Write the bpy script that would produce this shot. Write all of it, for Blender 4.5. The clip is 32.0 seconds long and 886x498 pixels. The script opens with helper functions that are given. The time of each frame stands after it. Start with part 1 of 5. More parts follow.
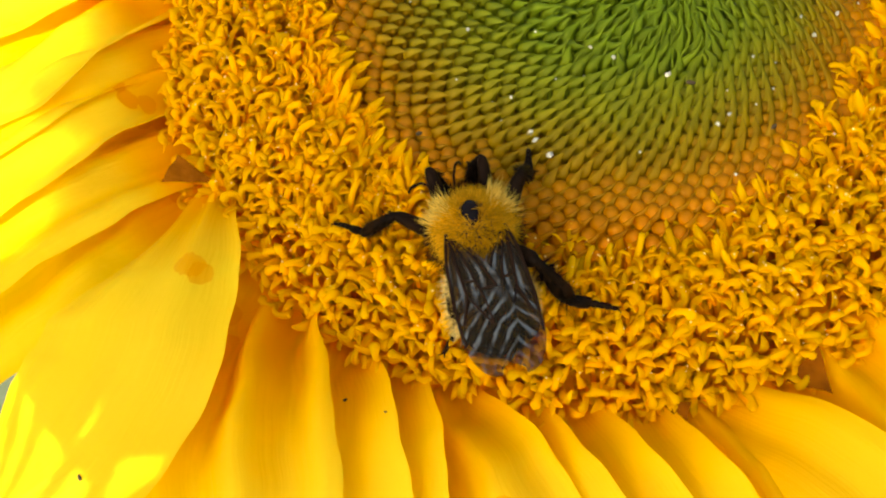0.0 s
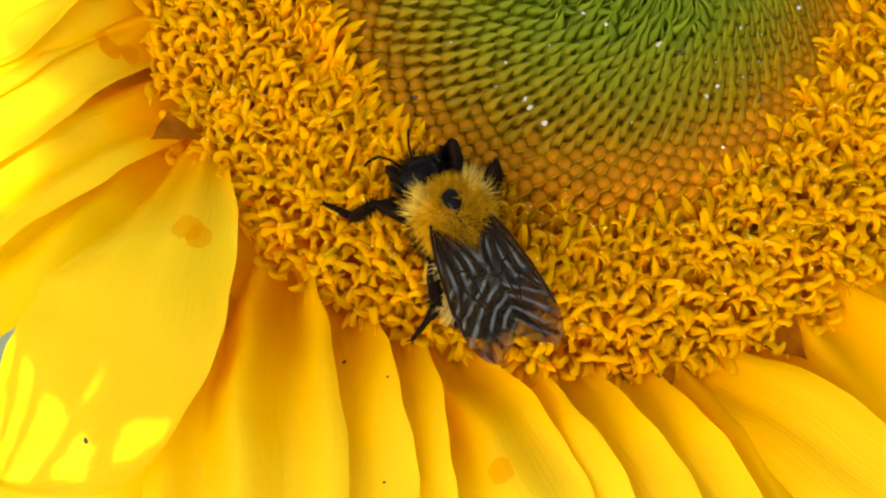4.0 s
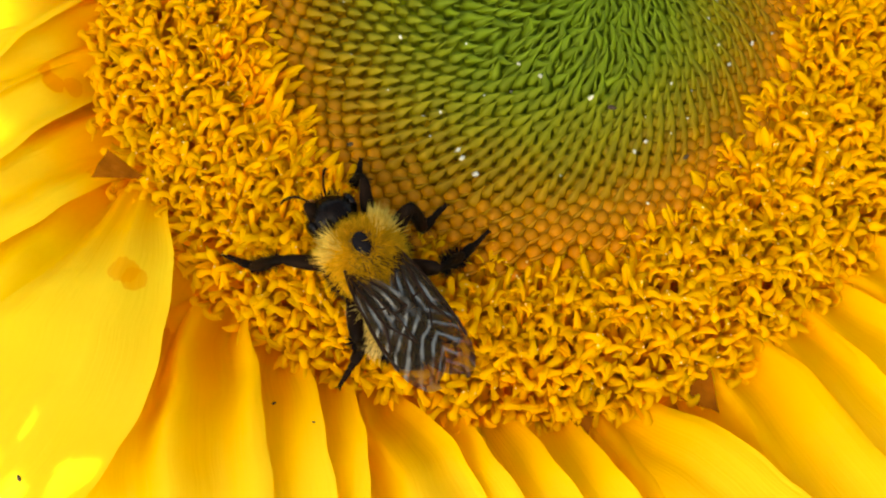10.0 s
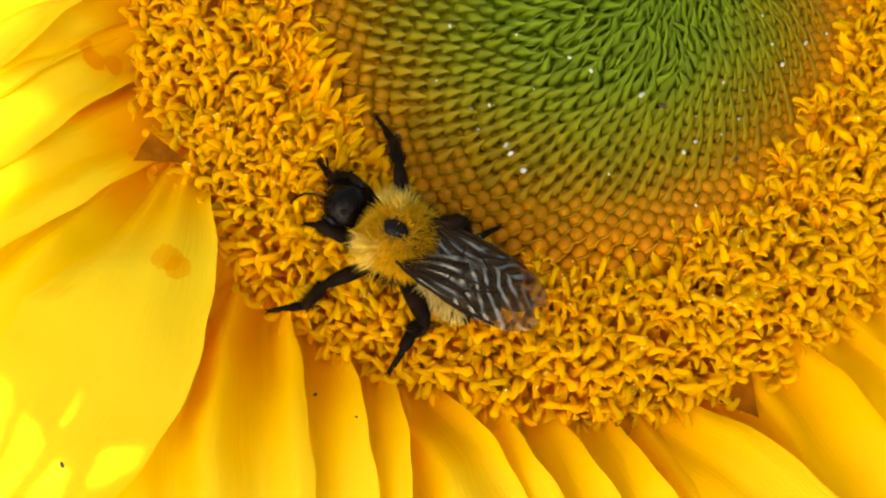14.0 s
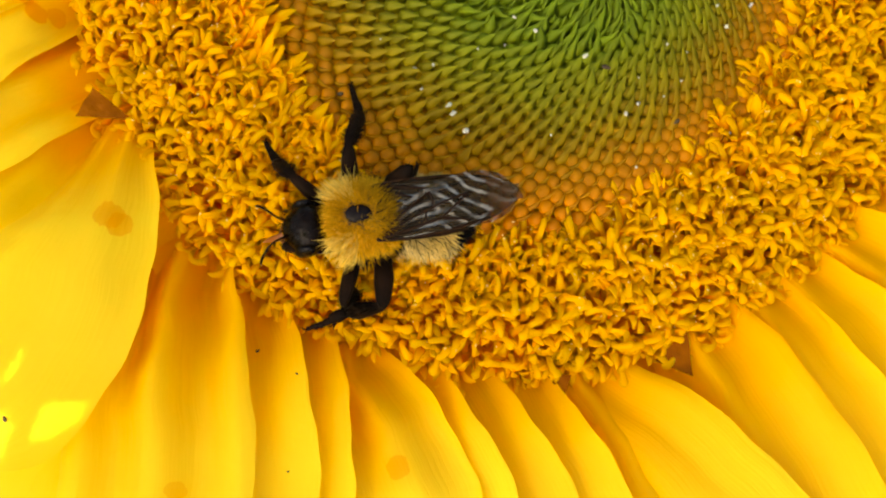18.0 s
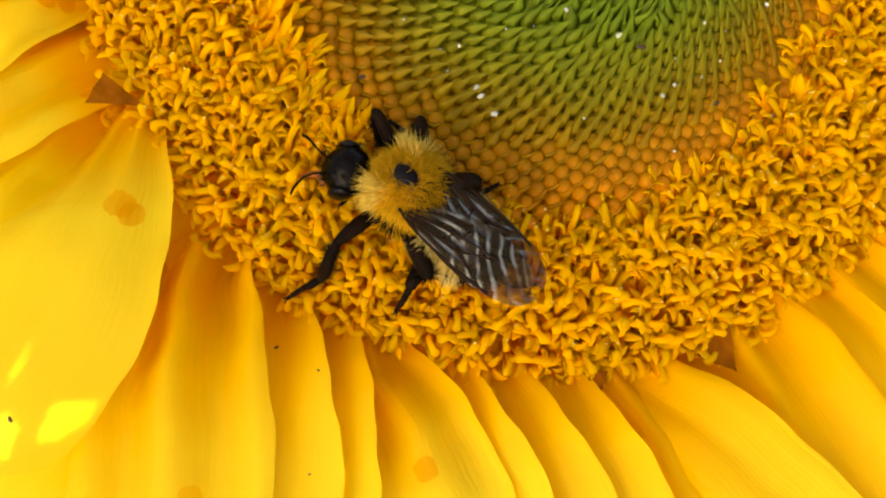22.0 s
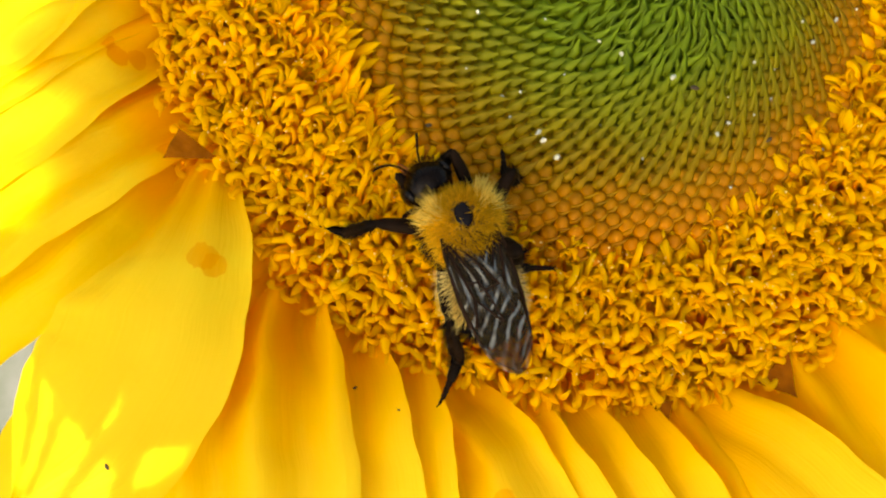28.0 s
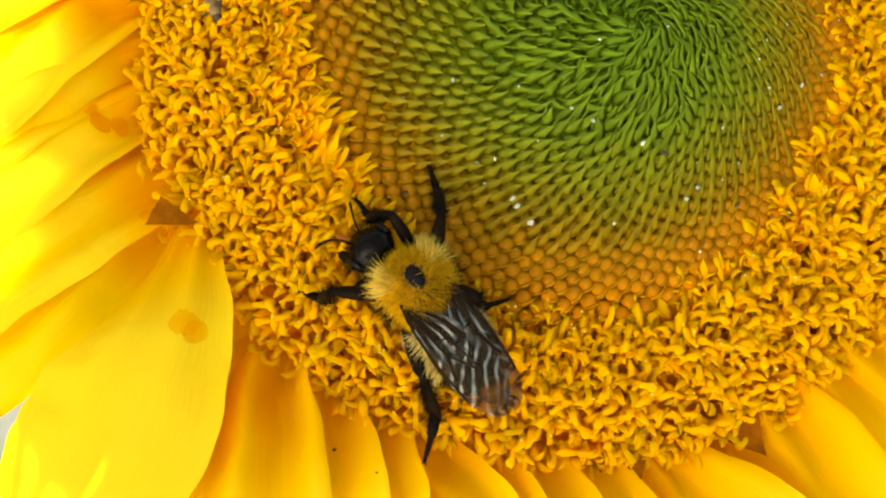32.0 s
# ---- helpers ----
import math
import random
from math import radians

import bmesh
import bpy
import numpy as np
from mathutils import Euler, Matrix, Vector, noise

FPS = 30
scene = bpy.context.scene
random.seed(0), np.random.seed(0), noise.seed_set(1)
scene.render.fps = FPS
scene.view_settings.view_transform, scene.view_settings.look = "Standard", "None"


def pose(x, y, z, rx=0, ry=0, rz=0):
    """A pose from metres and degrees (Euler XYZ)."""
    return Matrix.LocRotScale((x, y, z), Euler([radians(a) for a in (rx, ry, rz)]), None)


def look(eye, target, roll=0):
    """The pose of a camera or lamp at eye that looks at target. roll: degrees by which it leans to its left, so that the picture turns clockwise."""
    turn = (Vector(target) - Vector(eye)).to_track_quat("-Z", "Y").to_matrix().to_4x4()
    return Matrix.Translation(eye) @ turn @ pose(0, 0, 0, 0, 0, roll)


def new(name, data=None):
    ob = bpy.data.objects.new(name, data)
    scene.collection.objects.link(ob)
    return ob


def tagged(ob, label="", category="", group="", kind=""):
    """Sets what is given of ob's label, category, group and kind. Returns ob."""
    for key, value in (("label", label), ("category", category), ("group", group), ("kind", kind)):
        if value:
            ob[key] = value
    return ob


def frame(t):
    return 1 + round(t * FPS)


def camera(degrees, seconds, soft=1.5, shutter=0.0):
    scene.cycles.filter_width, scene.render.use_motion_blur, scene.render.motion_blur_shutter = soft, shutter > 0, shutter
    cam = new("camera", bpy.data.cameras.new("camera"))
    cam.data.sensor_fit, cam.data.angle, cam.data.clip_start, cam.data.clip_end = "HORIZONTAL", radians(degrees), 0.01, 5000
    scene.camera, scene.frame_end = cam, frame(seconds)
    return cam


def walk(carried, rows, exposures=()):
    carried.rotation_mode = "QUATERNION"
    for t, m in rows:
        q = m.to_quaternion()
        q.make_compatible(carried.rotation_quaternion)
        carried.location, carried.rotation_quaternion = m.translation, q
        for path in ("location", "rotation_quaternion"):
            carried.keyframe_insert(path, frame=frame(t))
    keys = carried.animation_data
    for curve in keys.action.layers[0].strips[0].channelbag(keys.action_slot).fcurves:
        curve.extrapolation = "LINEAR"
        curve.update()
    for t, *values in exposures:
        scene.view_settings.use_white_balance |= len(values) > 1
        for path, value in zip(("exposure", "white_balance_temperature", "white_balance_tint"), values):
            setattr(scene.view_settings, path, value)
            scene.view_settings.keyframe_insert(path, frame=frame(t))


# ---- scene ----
cam = camera(44.99, 32.0, soft=2.1)
walk(cam, [
    (0.0, pose(0.00140, -0.05129, 0.05998, 26.25, 4.99, 7.36)), (0.5, pose(-0.00234, -0.04805, 0.06122, 23.23, 1.93, 4.69)),
    (1.0, pose(-0.00464, -0.04751, 0.06234, 21.96, 1.45, 5.10)), (1.5, pose(-0.00339, -0.04733, 0.06228, 21.16, 1.16, 4.87)),
    (2.0, pose(-0.00509, -0.04829, 0.06313, 22.49, 1.74, 5.35)), (2.5, pose(-0.00563, -0.04840, 0.06321, 22.00, 0.74, 4.70)),
    (3.0, pose(-0.00640, -0.04782, 0.06416, 20.74, 0.46, 5.30)), (3.5, pose(-0.00552, -0.04804, 0.06326, 20.38, 0.19, 5.64)),
    (5.5, pose(-0.00245, -0.04736, 0.06654, 19.75, 1.18, 7.70)), (6.0, pose(-0.00208, -0.04695, 0.06718, 20.56, 1.45, 7.77)),
    (6.5, pose(-0.00223, -0.04675, 0.06740, 19.21, 0.52, 7.54)), (7.0, pose(-0.00249, -0.04546, 0.06669, 18.41, -0.11, 7.11)),
    (7.5, pose(-0.00239, -0.04493, 0.06680, 18.31, -0.37, 7.25)), (8.0, pose(-0.00309, -0.04402, 0.06682, 15.42, -0.32, 7.93)),
    (8.5, pose(-0.00359, -0.04386, 0.06633, 16.49, -0.73, 7.61)), (9.0, pose(-0.00167, -0.04437, 0.06625, 18.81, -1.16, 7.15)),
    (9.5, pose(-0.00189, -0.04420, 0.06658, 18.69, -1.46, 7.22)), (10.0, pose(-0.00165, -0.04247, 0.06757, 17.73, -1.16, 7.25)),
    (10.5, pose(-0.00240, -0.04246, 0.06793, 17.18, -1.69, 7.32)), (11.0, pose(-0.00364, -0.04241, 0.06745, 15.85, -1.69, 7.76)),
    (11.5, pose(-0.00358, -0.04157, 0.06764, 16.18, -1.77, 7.54)), (12.0, pose(-0.00371, -0.04165, 0.06762, 16.59, -1.77, 7.95)),
    (12.5, pose(-0.00508, -0.04072, 0.06793, 15.21, -1.92, 8.16)), (13.0, pose(-0.00616, -0.03865, 0.06863, 14.25, -2.14, 8.36)),
    (13.5, pose(-0.00614, -0.03935, 0.06797, 14.35, -2.12, 8.70)), (15.5, pose(-0.00356, -0.03753, 0.06938, 14.00, -1.84, 9.01)),
    (16.0, pose(-0.00330, -0.03700, 0.06970, 12.72, -1.54, 9.51)), (16.5, pose(-0.00183, -0.03667, 0.06948, 13.08, -1.64, 9.64)),
    (17.0, pose(-0.00316, -0.03656, 0.07003, 11.96, -1.63, 9.87)), (17.5, pose(-0.00312, -0.03640, 0.06950, 10.38, -2.78, 9.43)),
    (18.0, pose(-0.00328, -0.03767, 0.06910, 11.13, -3.12, 9.12)), (18.5, pose(-0.00296, -0.03851, 0.06842, 11.86, -3.17, 8.99)),
    (19.0, pose(-0.00283, -0.03776, 0.06848, 10.83, -3.51, 8.86)), (19.5, pose(-0.00281, -0.03812, 0.06779, 10.40, -3.51, 8.93)),
    (20.0, pose(-0.00258, -0.03844, 0.06713, 10.54, -3.48, 9.00)), (20.5, pose(-0.00323, -0.04012, 0.06571, 11.55, -3.64, 8.65)),
    (21.0, pose(-0.00327, -0.03945, 0.06579, 10.88, -3.30, 8.85)), (21.5, pose(-0.00393, -0.03899, 0.06563, 12.42, -2.69, 8.94)),
    (22.0, pose(-0.00405, -0.03917, 0.06501, 12.38, -2.56, 8.84)), (22.5, pose(-0.00415, -0.03954, 0.06377, 11.94, -2.82, 8.53)),
    (23.0, pose(-0.00437, -0.03876, 0.06376, 11.31, -2.91, 8.68)), (23.5, pose(-0.00514, -0.03821, 0.06394, 10.58, -2.37, 8.89)),
    (24.0, pose(-0.00539, -0.03871, 0.06454, 11.45, -1.92, 8.76)), (24.5, pose(-0.00529, -0.03856, 0.06566, 11.77, -1.56, 8.70)),
    (25.0, pose(-0.00601, -0.03906, 0.06551, 11.99, -1.46, 8.76)), (25.5, pose(-0.00587, -0.03902, 0.06510, 12.69, -1.86, 8.45)),
    (26.0, pose(-0.00765, -0.03838, 0.06535, 12.79, -1.75, 8.03)), (26.5, pose(-0.00909, -0.03677, 0.06626, 12.03, -2.58, 7.13)),
    (28.5, pose(-0.00879, -0.03773, 0.06837, 12.33, -2.12, 7.12)), (29.0, pose(-0.00841, -0.03738, 0.06799, 12.40, -2.22, 7.20)),
    (29.5, pose(-0.00953, -0.03728, 0.06839, 12.66, -2.40, 7.01)), (30.0, pose(-0.00952, -0.03502, 0.06941, 13.40, -2.31, 6.99)),
    (30.5, pose(-0.00833, -0.03476, 0.06915, 13.63, -2.76, 6.83)), (31.0, pose(-0.00776, -0.03557, 0.06880, 14.01, -2.84, 6.74)),
    (31.5, pose(-0.00784, -0.03576, 0.06932, 13.86, -2.69, 6.71)), (32.0, pose(-0.00851, -0.03449, 0.07061, 12.96, -2.63, 6.70)),
], exposures=[(0.0, 1.56, 8200, 7), (6.0, 1.48, 8200, 7), (8.0, 1.49, 8200, 8), (10.0, 1.66, 8200, 4), (13.0, 1.59, 8200, 4), (16.0, 1.67, 8200, 3), (17.0, 1.68, 8200, 3), (18.0, 1.60, 8200, 8), (19.0, 1.56, 8200, 10), (21.0, 1.52, 8200, 11), (23.0, 1.50, 8200, 10), (26.0, 1.52, 8200, 6), (29.0, 1.58, 8200, 4), (30.0, 1.66, 8200, -2), (32.0, 1.72, 8200, -3)])

# ---- world, sun ----
SUN_AZ, SUN_EL = -110.0, 50.0
world = bpy.data.worlds.new("sky")
scene.world = world
world.use_nodes = True
wn = world.node_tree.nodes
sky = wn.new("ShaderNodeTexSky")
sky.sky_type, sky.sun_disc = "NISHITA", False
sky.air_density, sky.dust_density, sky.ozone_density = 0.8, 4.0, 1.0
sky.sun_elevation, sky.sun_rotation = radians(SUN_EL), radians(90 - SUN_AZ)
wn["Background"].inputs["Strength"].default_value = 0.15
world.node_tree.links.new(sky.outputs[0], wn["Background"].inputs["Color"])
sun = new("sun", bpy.data.lights.new("sun", "SUN"))
sun.data.energy, sun.data.angle, sun.data.color = 2.2, radians(0.4), (1.0, 0.95, 0.86)
sun.matrix_world = look((math.cos(radians(SUN_AZ)), math.sin(radians(SUN_AZ)), math.tan(radians(SUN_EL))), (0, 0, 0))


# ---- materials ----
BUD_R, MID = 20.0, (5.0, -0.5)  # millimetres: radius of the closed buds, and the middle of the spiral


def material(name, base, rough=0.5, spec=0.5, metal=0.0, vary=(), scale=200.0, bump=0.0, bump_scale=2000.0, translucent=0.0, thin=None, along=None, island=0.0, alpha=1.0, coat=0.0, radial=(), spots=(), veins=0.0):
    """A procedural surface. vary: a second colour mixed in by noise; along: colour at the root, blended over the UV's u; thin: colour of light let through."""
    m = bpy.data.materials.new(name)
    m.use_nodes = True
    n, l = m.node_tree.nodes, m.node_tree.links
    out, p = n["Material Output"], n["Principled BSDF"]
    tex = n.new("ShaderNodeTexCoord")
    p.inputs["Roughness"].default_value = rough
    p.inputs["Metallic"].default_value = metal
    p.inputs["Specular IOR Level"].default_value = spec
    p.inputs["Coat Weight"].default_value = coat

    def mix(fac, a, b):
        x = n.new("ShaderNodeMix")
        x.data_type = "RGBA"
        l.new(fac, x.inputs[0])
        for sock, v in ((x.inputs[6], a), (x.inputs[7], b)):
            if isinstance(v, tuple):
                sock.default_value = (*v, 1)
            else:
                l.new(v, sock)
        return x.outputs[2]

    def ramp(src, a, b):
        r = n.new("ShaderNodeMapRange")
        l.new(src, r.inputs[0])
        r.inputs[1].default_value, r.inputs[2].default_value = a, b
        return r.outputs[0]

    col = n.new("ShaderNodeRGB")
    col.outputs[0].default_value = (*base, 1)
    col = col.outputs[0]
    if vary:
        t = n.new("ShaderNodeTexNoise")
        t.inputs["Scale"].default_value, t.inputs["Detail"].default_value = scale, 6
        l.new(tex.outputs["Object"], t.inputs["Vector"])
        col = mix(ramp(t.outputs[0], 0.35, 0.68), col, tuple(vary))
    if radial:  # colour by distance from the flower's middle: rows of (millimetres, colour)
        g = n.new("ShaderNodeNewGeometry")
        def vec(op, a, b):
            q = n.new("ShaderNodeVectorMath")
            q.operation = op
            l.new(a, q.inputs[0])
            q.inputs[1].default_value = b
            return q.outputs["Value"] if op in ("DOT_PRODUCT", "LENGTH") else q.outputs[0]

        def sums(op, a, b):
            q = n.new("ShaderNodeMath")
            q.operation = op
            for k, v in enumerate((a, b)):
                if isinstance(v, (int, float)):
                    q.inputs[k].default_value = v
                else:
                    l.new(v, q.inputs[k])
            return q.outputs[0]

        # the disc's middle lies off the centre of its rim: find the ring on which a point lies
        cx, cy = MID[0] / BUD_R, MID[1] / BUD_R
        rest = 1 - cx * cx - cy * cy
        off = vec("MULTIPLY", vec("SUBTRACT", g.outputs["Position"], (MID[0] * 0.001, MID[1] * 0.001, 0)), (1, 1, 0))
        dot, size = vec("DOT_PRODUCT", off, (cx, cy, 0)), vec("LENGTH", off, (0, 0, 0))
        ring = sums("DIVIDE", sums("ADD", dot, sums("SQRT", sums("ADD", sums("MULTIPLY", dot, dot), sums("MULTIPLY", sums("MULTIPLY", size, size), rest)), 0.5)), rest)
        t = n.new("ShaderNodeTexNoise")
        t.inputs["Scale"].default_value = 260
        l.new(g.outputs["Position"], t.inputs["Vector"])
        wob = n.new("ShaderNodeMath")
        wob.operation = "MULTIPLY_ADD"
        wob.inputs[1].default_value, wob.inputs[2].default_value = 0.003, -0.0015
        l.new(t.outputs[0], wob.inputs[0])
        sm = n.new("ShaderNodeMath")
        sm.operation = "ADD"
        l.new(wob.outputs[0], sm.inputs[0])
        l.new(ring, sm.inputs[1])
        cr = n.new("ShaderNodeValToRGB")
        l.new(ramp(sm.outputs[0], 0, 0.03), cr.inputs[0])
        e = cr.color_ramp.elements
        while len(e) < len(radial):
            e.new(0.5)
        for q, (r, c) in zip(e, radial):
            q.position, q.color = r / 30, (*c, 1)
        col = cr.outputs[0]
        if vary:
            t = n.new("ShaderNodeTexNoise")
            t.inputs["Scale"].default_value = scale
            l.new(tex.outputs["Object"], t.inputs["Vector"])
            hs = n.new("ShaderNodeHueSaturation")
            r = n.new("ShaderNodeMapRange")
            l.new(t.outputs[0], r.inputs[0])
            r.inputs[3].default_value, r.inputs[4].default_value = 0.75, 1.25
            l.new(r.outputs[0], hs.inputs["Value"])
            l.new(col, hs.inputs["Color"])
            col = hs.outputs[0]
    if along:
        uv = n.new("ShaderNodeSeparateXYZ")
        l.new(tex.outputs["UV"], uv.inputs[0])
        root, a, b = along
        col = mix(ramp(uv.outputs[0], a, b), tuple(root), col)
    for x, y, size, strength in spots:  # dry blotches on the petals
        g = n.new("ShaderNodeNewGeometry")
        t = n.new("ShaderNodeTexNoise")
        t.inputs["Scale"].default_value = 900
        l.new(g.outputs["Position"], t.inputs["Vector"])
        sh = n.new("ShaderNodeVectorMath")
        sh.operation = "MULTIPLY_ADD"
        sh.inputs[1].default_value = (size * 0.0011,) * 3
        l.new(t.outputs["Color"], sh.inputs[0])
        l.new(g.outputs["Position"], sh.inputs[2])
        fl = n.new("ShaderNodeVectorMath")
        fl.operation = "MULTIPLY"
        fl.inputs[1].default_value = (1, 1, 0)
        l.new(sh.outputs[0], fl.inputs[0])
        d = n.new("ShaderNodeVectorMath")
        d.operation = "DISTANCE"
        d.inputs[1].default_value = (x * 0.001 + size * 0.00055, y * 0.001 + size * 0.00055, 0)
        l.new(fl.outputs[0], d.inputs[0])
        r = n.new("ShaderNodeMapRange")
        l.new(d.outputs["Value"], r.inputs[0])
        r.inputs[1].default_value, r.inputs[2].default_value = size * 0.00094, size * 0.001
        r.inputs[3].default_value, r.inputs[4].default_value = strength, 0
        col = mix(r.outputs[0], col, (0.72, 0.25, 0.0))
    if island:
        h = n.new("ShaderNodeHueSaturation")
        g = n.new("ShaderNodeNewGeometry")
        o = n.new("ShaderNodeObjectInfo")
        s = n.new("ShaderNodeMath")
        s.operation = "ADD"
        l.new(g.outputs["Random Per Island"], s.inputs[0])
        l.new(o.outputs["Random"], s.inputs[1])
        f = n.new("ShaderNodeMath")
        f.operation = "FRACT"
        l.new(s.outputs[0], f.inputs[0])
        r = n.new("ShaderNodeMapRange")
        l.new(f.outputs[0], r.inputs[0])
        r.inputs[3].default_value, r.inputs[4].default_value = 1 - island, 1 + island
        l.new(r.outputs[0], h.inputs["Value"])
        l.new(col, h.inputs["Color"])
        col = h.outputs[0]
    l.new(col, p.inputs["Base Color"])
    if bump:
        t = n.new("ShaderNodeTexNoise")
        t.inputs["Scale"].default_value, t.inputs["Detail"].default_value = bump_scale, 4
        l.new(tex.outputs["Object"], t.inputs["Vector"])
        b = n.new("ShaderNodeBump")
        b.inputs["Strength"].default_value, b.inputs["Distance"].default_value = bump, 0.0002
        l.new(t.outputs[0], b.inputs["Height"])
        if veins:  # fine lengthwise ribs along a petal
            mp = n.new("ShaderNodeMapping")
            mp.inputs["Scale"].default_value = (2.5, 34, 1)
            l.new(tex.outputs["UV"], mp.inputs[0])
            t = n.new("ShaderNodeTexNoise")
            t.inputs["Scale"].default_value, t.inputs["Detail"].default_value = 1.0, 3
            l.new(mp.outputs[0], t.inputs["Vector"])
            b2 = n.new("ShaderNodeBump")
            b2.inputs["Strength"].default_value, b2.inputs["Distance"].default_value = veins, 0.0003
            l.new(t.outputs[0], b2.inputs["Height"])
            l.new(b.outputs[0], b2.inputs["Normal"])
            b = b2
        l.new(b.outputs[0], p.inputs["Normal"])
    shader = p.outputs[0]
    if translucent:
        tr = n.new("ShaderNodeBsdfTranslucent")
        if thin:
            tr.inputs[0].default_value = (*thin, 1)
        else:
            l.new(col, tr.inputs[0])
        x = n.new("ShaderNodeMixShader")
        x.inputs[0].default_value = translucent
        l.new(shader, x.inputs[1])
        l.new(tr.outputs[0], x.inputs[2])
        shader = x.outputs[0]
    if alpha < 1:
        tr = n.new("ShaderNodeBsdfTransparent")
        tr.inputs[0].default_value = (0.55, 0.34, 0.14, 1)
        x = n.new("ShaderNodeMixShader")
        x.inputs[0].default_value = alpha
        l.new(tr.outputs[0], x.inputs[1])
        l.new(shader, x.inputs[2])
        shader = x.outputs[0]
    l.new(shader, out.inputs[0])
    return m


SPOTS = ((-23.6, -25.1, 1.0, 0.6), (-22.7, -25.6, 0.9, 0.6), (-2.3, -38.0, 0.8, 0.6), (-16.0, -41.7, 0.6, 0.4), (-27.9, -17.4, 0.65, 0.8), (-32.9, -10.7, 0.55, 0.8), (-32.3, -11.4, 0.6, 0.85), (-31.2, -11.2, 0.6, 0.75))
# brown of the flower's underside, darkened as the shade in petal gaps
NOTCH = material("gap_shade_brown", (0.15, 0.040, 0.002), 0.8, 0.02, vary=(0.24, 0.07, 0.003), scale=500, bump=0.3, bump_scale=2500)
PETAL = material("petal_yellow", (0.87, 0.69, 0.032), 0.55, 0.08, vary=(0.87, 0.645, 0.022), scale=70, bump=0.2, bump_scale=700, translucent=0.42, thin=(0.98, 0.60, 0.010), along=((0.87, 0.42, 0.003), 0.0, 0.55), island=0.03, spots=SPOTS, veins=0.35)
# darker orange roots; their redness also stands in for warm shade in the gaps
FLORET = material("floret_yellow", (0.92, 0.63, 0.020), 0.65, 0.05, vary=(0.90, 0.57, 0.014), scale=900, bump=0.25, bump_scale=6000, translucent=0.68, along=((0.93, 0.40, 0.010), 0.0, 0.72), island=0.10)
BUD = material("bud_skin", (0.72, 0.27, 0.006), 0.5, 0.12, vary=(0.6, 0.24, 0.005), scale=900, bump=0.2, bump_scale=6000, translucent=0.30, island=0.12,
               radial=((0, (0.13, 0.22, 0.008)), (8.5, (0.15, 0.22, 0.008)), (11.5, (0.21, 0.19, 0.005)), (14.5, (0.29, 0.17, 0.003)), (17.2, (0.42, 0.17, 0.002)), (20.5, (0.55, 0.19, 0.002))))
SCALE = material("scale_skin", (0.4, 0.3, 0.01), 0.5, 0.15, vary=(0.4, 0.3, 0.01), scale=900, bump=0.2, bump_scale=6000, translucent=0.40, island=0.14,
                 radial=((0, (0.145, 0.25, 0.010)), (8.0, (0.175, 0.245, 0.009)), (12.5, (0.25, 0.23, 0.006)), (16.5, (0.35, 0.20, 0.003)), (20.0, (0.46, 0.19, 0.002))))
PITH = material("receptacle_brown", (0.66, 0.25, 0.002), 0.8, 0.1, vary=(0.55, 0.19, 0.002), radial=((0, (0.12, 0.22, 0.008)), (11, (0.18, 0.22, 0.006)), (14, (0.36, 0.20, 0.004)), (18, (0.62, 0.24, 0.003)), (22, (0.84, 0.36, 0.004))), scale=400, bump=0.4)
STEM = material("stem_green", (0.10, 0.17, 0.035), 0.6, 0.3, vary=(0.14, 0.20, 0.05), scale=150, bump=0.4, bump_scale=900)
LEAF = material("leaf_green", (0.06, 0.12, 0.025), 0.5, 0.4, vary=(0.09, 0.16, 0.03), scale=60, bump=0.4, bump_scale=500, translucent=0.25, thin=(0.2, 0.4, 0.03))
GROUND = material("pale_gravel", (0.19, 0.19, 0.18), 0.9, 0.2, vary=(0.07, 0.10, 0.05), scale=18, bump=0.6, bump_scale=60)
CHITIN = material("black_chitin", (0.004, 0.003, 0.003), 0.2, 0.10, vary=(0.010, 0.006, 0.004), scale=500, bump=0.15, bump_scale=5000)
LEGM = material("black_leg", (0.004, 0.0025, 0.0015), 0.35, 0.02, vary=(0.012, 0.006, 0.003), scale=600, bump=0.3, bump_scale=6000)
HEADM = material("brown_black_chitin", (0.004, 0.002, 0.001), 0.09, 0.09, vary=(0.006, 0.003, 0.001), scale=500, bump=0.6, bump_scale=1100)
EYE = material("compound_eye", (0.004, 0.003, 0.003), 0.08, 0.12)
FUR_Y = material("yellow_fur", (0.87, 0.52, 0.030), 0.7, 0.0, vary=(0.54, 0.28, 0.012), scale=350, translucent=0.40, island=0.25)
THORAX = material("brown_skin", (0.22, 0.12, 0.02), 0.6, 0.2, vary=(0.14, 0.08, 0.015), scale=600, bump=0.3, bump_scale=3000)
FUR_P = material("pale_fur", (0.92, 0.76, 0.30), 0.7, 0.02, vary=(0.78, 0.56, 0.12), scale=350, translucent=0.35, island=0.2)
FUR_T = material("shoulder_fur", (0.92, 0.69, 0.14), 0.7, 0.02, vary=(0.84, 0.56, 0.07), scale=350, translucent=0.4, island=0.2)
FUR_B = material("black_fur", (0.004, 0.003, 0.002), 0.5, 0.03)
AMBER = material("amber_tongue", (0.22, 0.06, 0.008), 0.3, 0.5)


